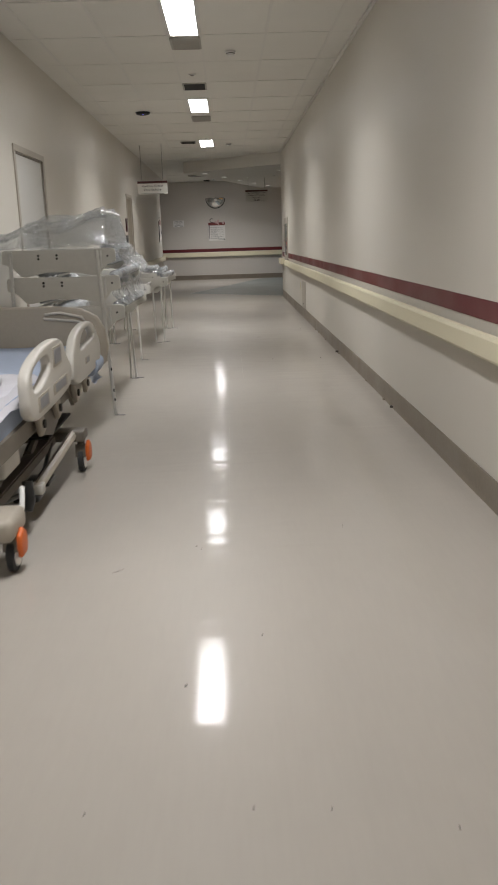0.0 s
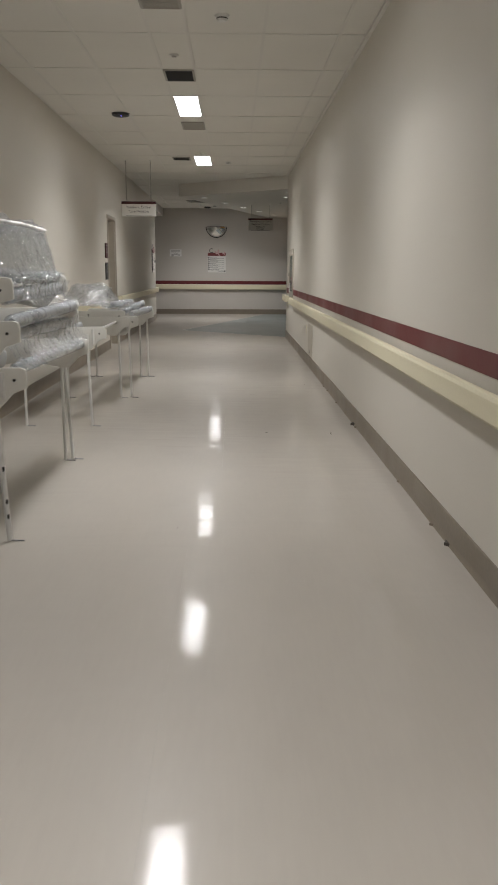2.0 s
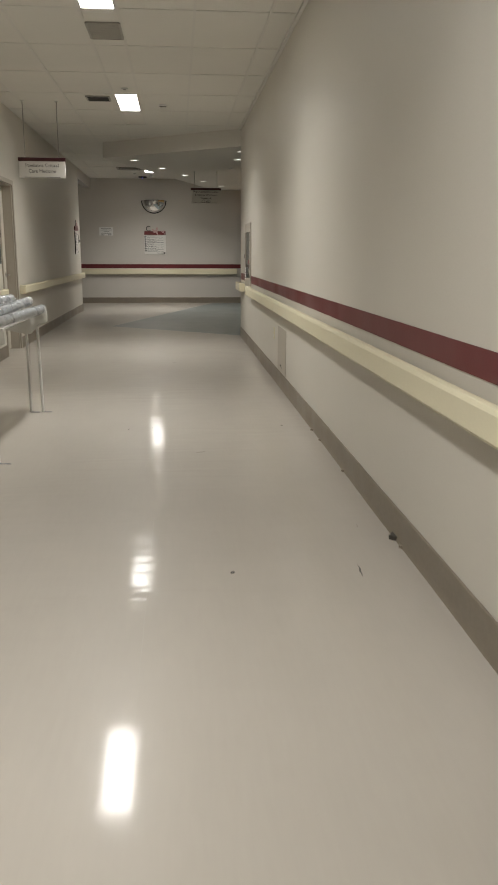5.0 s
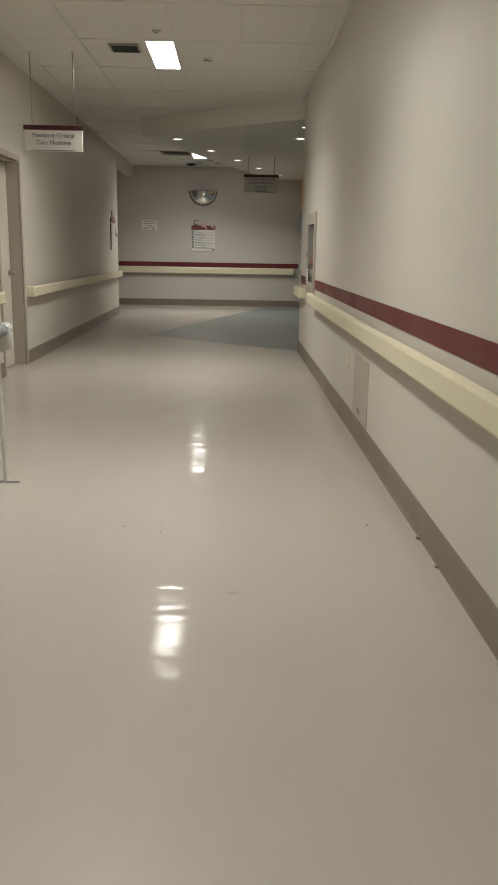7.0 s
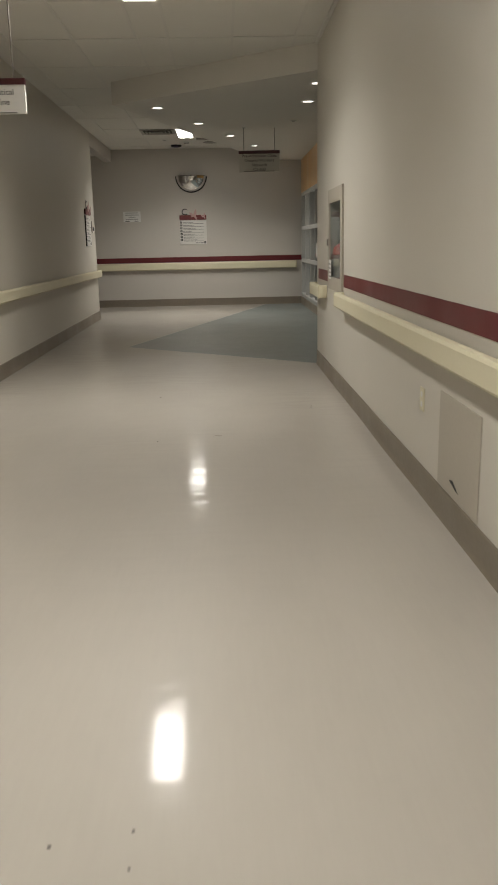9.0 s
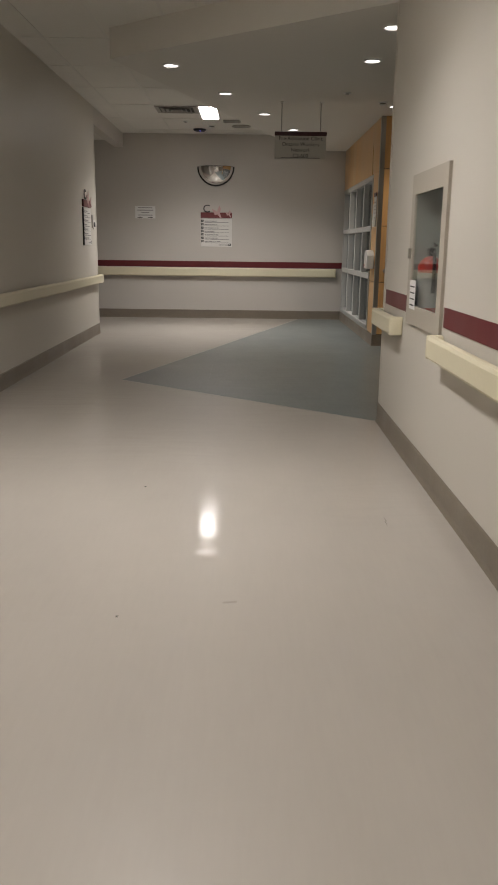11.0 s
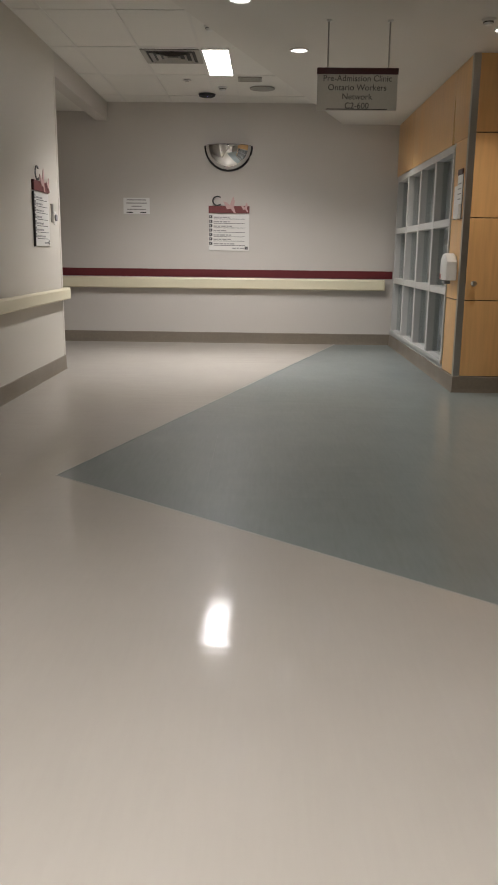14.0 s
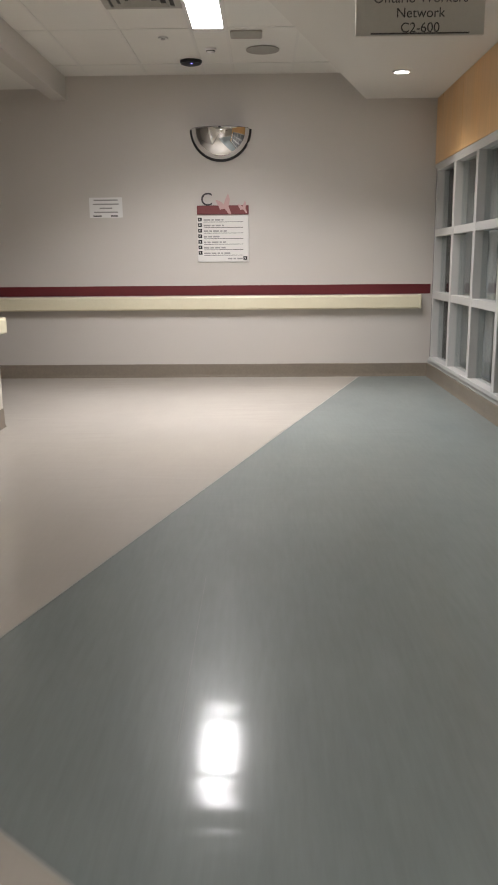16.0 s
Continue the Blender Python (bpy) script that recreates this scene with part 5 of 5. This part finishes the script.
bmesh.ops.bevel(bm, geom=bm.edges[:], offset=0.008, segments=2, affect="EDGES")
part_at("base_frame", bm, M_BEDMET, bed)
part_at("base_cover", cube(-1.70, -0.80, 4.13, 4.38, 0.155, 0.255, 0.03, 3), M_BEDTAN, bed, "cream base cover", True)
part_at("base_cross", cube(-1.70, -0.77, 5.68, 5.82, 0.20, 0.265, 0.015, 2), M_BEDMET, bed, "", True)
part_at("head_box", cube(-1.5, -0.91, 4.5, 4.78, 0.32, 0.45, 0.02, 3), M_BEDPL, bed, "cream moulded box under the deck", True)
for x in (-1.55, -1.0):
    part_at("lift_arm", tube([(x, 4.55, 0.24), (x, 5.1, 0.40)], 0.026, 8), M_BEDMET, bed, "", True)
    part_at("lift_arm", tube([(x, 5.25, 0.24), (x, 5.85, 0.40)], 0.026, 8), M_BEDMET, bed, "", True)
part_at("steer_link", tube([(-0.84, 5.70, 0.24), (-0.86, 5.35, 0.20), (-0.885, 4.95, 0.15)], 0.027, 8), M_BEDTAN, bed, "pale steel link between the casters", True)
part_at("link_joint", cube(-0.92, -0.85, 4.90, 4.98, 0.12, 0.175, 0.012, 2), M_BEDPL, bed, "", True)
part_at("brake_pedal", cube(-0.99, -0.86, 4.85, 5.02, 0.10, 0.125, 0.008, 2), M_BLACK, bed, "black foot pedal", True)
part_at("brake_pedal", cube(-0.99, -0.86, 5.08, 5.25, 0.11, 0.135, 0.008, 2), M_BLACK, bed, "", True)
part_at("pedal_bar", tube([(-0.96, 4.55, 0.20), (-0.93, 4.95, 0.13), (-0.93, 5.3, 0.14), (-0.95, 5.6, 0.22)], 0.013, 8), M_BLACK, bed, "", True)
part_at("release_pad", tube([(-0.87, 4.66, 0.12), (-0.865, 4.68, 0.17), (-0.87, 4.70, 0.26)], 0.032, 10, None, [0.7, 1, 0.8]), M_BLACK, bed, "black release pad", True)
part_at("release_strap", tube([(-0.84, 4.45, 0.19), (-0.845, 4.50, 0.25), (-0.86, 4.56, 0.27)], 0.012, 8), M_WHITE, bed, "white plastic strap", True)
# one plain box for the mechanism, coloured near-black as under-deck shade
part_at("mechanism", cube(-1.55, -1.05, 4.35, 6.2, 0.27, 0.43, 0.03, 2), M_DARK, bed, "lift mechanism box, near-black to give the shade under the deck", True)
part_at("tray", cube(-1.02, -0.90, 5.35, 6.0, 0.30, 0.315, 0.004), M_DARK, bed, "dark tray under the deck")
part_at("deck_hinge", rounded([(4.9, 0.53), (5.6, 0.53), (5.5, 0.40), (5.3, 0.34), (5.05, 0.40)], "x", -0.885, -0.86, 0.006), M_BEDMET, bed, "", True)
part_at("deck_hinge", rounded([(5.75, 0.53), (6.3, 0.53), (6.2, 0.42), (5.95, 0.37)], "x", -0.885, -0.86, 0.006), M_BEDTAN, bed, "", True)
part_at("drive_motor", tube([(-1.28, 4.5, 0.28), (-1.28, 5.3, 0.31)], 0.05, 12), M_BLACK, bed, "", True)


def caster(x, y):
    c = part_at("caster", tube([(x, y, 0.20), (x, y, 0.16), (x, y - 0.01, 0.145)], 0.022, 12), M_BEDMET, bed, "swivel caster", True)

    def sub(name, bm, mat, lab="", smooth=True):
        bm.transform(Matrix.Translation(-bed.location))
        return part(name, bm, mat, c, lab, smooth)

    bm = tube([(x - 0.018, y, 0.0735), (x - 0.012, y, 0.0735), (x + 0.012, y, 0.0735), (x + 0.018, y, 0.0735)], 0.0735, 26, None, [0.88, 1, 1, 0.88])
    sub("tyre", bm, M_RUBBER)
    sub("rim", tube([(x - 0.021, y, 0.0735), (x + 0.021, y, 0.0735)], 0.05, 22), M_PLATEW, "pale wheel disc")
    sub("fork", rounded([(y - 0.05, 0.10), (y + 0.045, 0.10), (y + 0.04, 0.165), (y - 0.03, 0.175)], "x", x - 0.03, x + 0.03, 0.008), M_BEDMET)
    sub("brake_lever", rounded([(y - 0.045, 0.075), (y + 0.03, 0.075), (y + 0.05, 0.11), (y + 0.045, 0.165), (y + 0.0, 0.195), (y - 0.05, 0.17), (y - 0.06, 0.12)], "x", x + 0.031, x + 0.055, 0.010), M_ORANGE, "orange brake lever")


for x, y in ((-0.835, 4.24), (-0.805, 5.76), (-1.66, 4.24), (-1.66, 5.76)):
    caster(x, y)

M_SCUFF2 = material("dark torn rubber", (0.06, 0.052, 0.042), rough=0.6, vary=0.3)

# ---- wear: peeled base edge, dark scuffs and crumbs on the floor ----
for k, (y, l, out) in enumerate(((7.25, 0.07, 0.02), (7.58, 0.06, 0.016), (8.5, 0.05, 0.010), (10.36, 0.06, 0.014), (10.47, 0.08, 0.030), (11.7, 0.06, 0.014), (12.55, 0.05, 0.012), (12.9, 0.06, 0.014))):
    bm = prism([(RW - 0.012, y), (RW - 0.014 - out, y + l * 0.35), (RW - 0.011 - out * 0.8, y + l * 0.45), (RW - 0.014, y + l)], "z", 0.0, 0.006 + 0.5 * out)
    tagged(finish("base_tear", bm, M_SCUFF2 if k in (0, 4) else M_BASE), "curled torn edge of the rubber base", "torn base", "torn base edges")


def mark(x, y, points, label, mat):
    bm = prism([(x + u, y + v) for u, v in points], "z", 0.0, 0.0012)
    tagged(finish("floor_mark", bm, mat), label, "floor mark", "floor marks")


M_SCUFF = material("grey scuff", (0.24, 0.22, 0.19), rough=0.5, vary=0.2)
crack = [(-0.004, -0.065), (0.004, -0.02), (0.0, 0.0), (0.008, 0.02), (0.004, 0.07), (0.001, 0.02), (-0.005, 0.0), (-0.001, -0.02)]
for x, y in ((1.137, 10.12), (1.08, 17.87)):
    mark(x, y, crack, "thin dark crack in the flooring", M_DARK if y < 12 else M_SCUFF)
for x, y, a in ((0.52, 12.29, 0.3), (0.015, 7.56, 1.5), (-0.39, 4.185, 0.7), (1.25, 10.7, 1.4), (0.34, 16.94, 0.2), (0.62, 4.63, 1.4)):
    c, s_ = math.cos(a), math.sin(a)
    mark(x, y, [(u * c - v * s_, u * s_ + v * c) for u, v in ((-0.03, -0.001), (0.0, -0.003), (0.03, 0.0), (0.0, 0.002))], "short grey heel scuff on the floor", M_SCUFF)
crumb = [(0.007, 0.0), (0.003, 0.006), (-0.004, 0.005), (-0.007, -0.001), (-0.002, -0.006), (0.004, -0.005)]
for x, y, s_ in ((0.594, 10.147, 1.6), (-0.063, 16.81, 0.8), (0.17, 13.1, 0.6), (-0.01, 13.06, 0.8), (-0.16, 18.42, 0.8), (0.192, 3.568, 0.5), (0.133, 2.686, 0.5), (0.321, 2.671, 0.4), (-0.28, 2.69, 0.45), (0.61, 2.588, 0.45), (-0.067, 4.437, 0.6), (-0.045, 4.40, 0.4), (-0.06, 3.257, 0.8), (0.173, 12.985, 0.55), (1.175, 13.11, 1.0)):
    mark(x, y, [(u * s_, v * s_) for u, v in crumb], "tiny dark crumb on the floor", M_DARK)
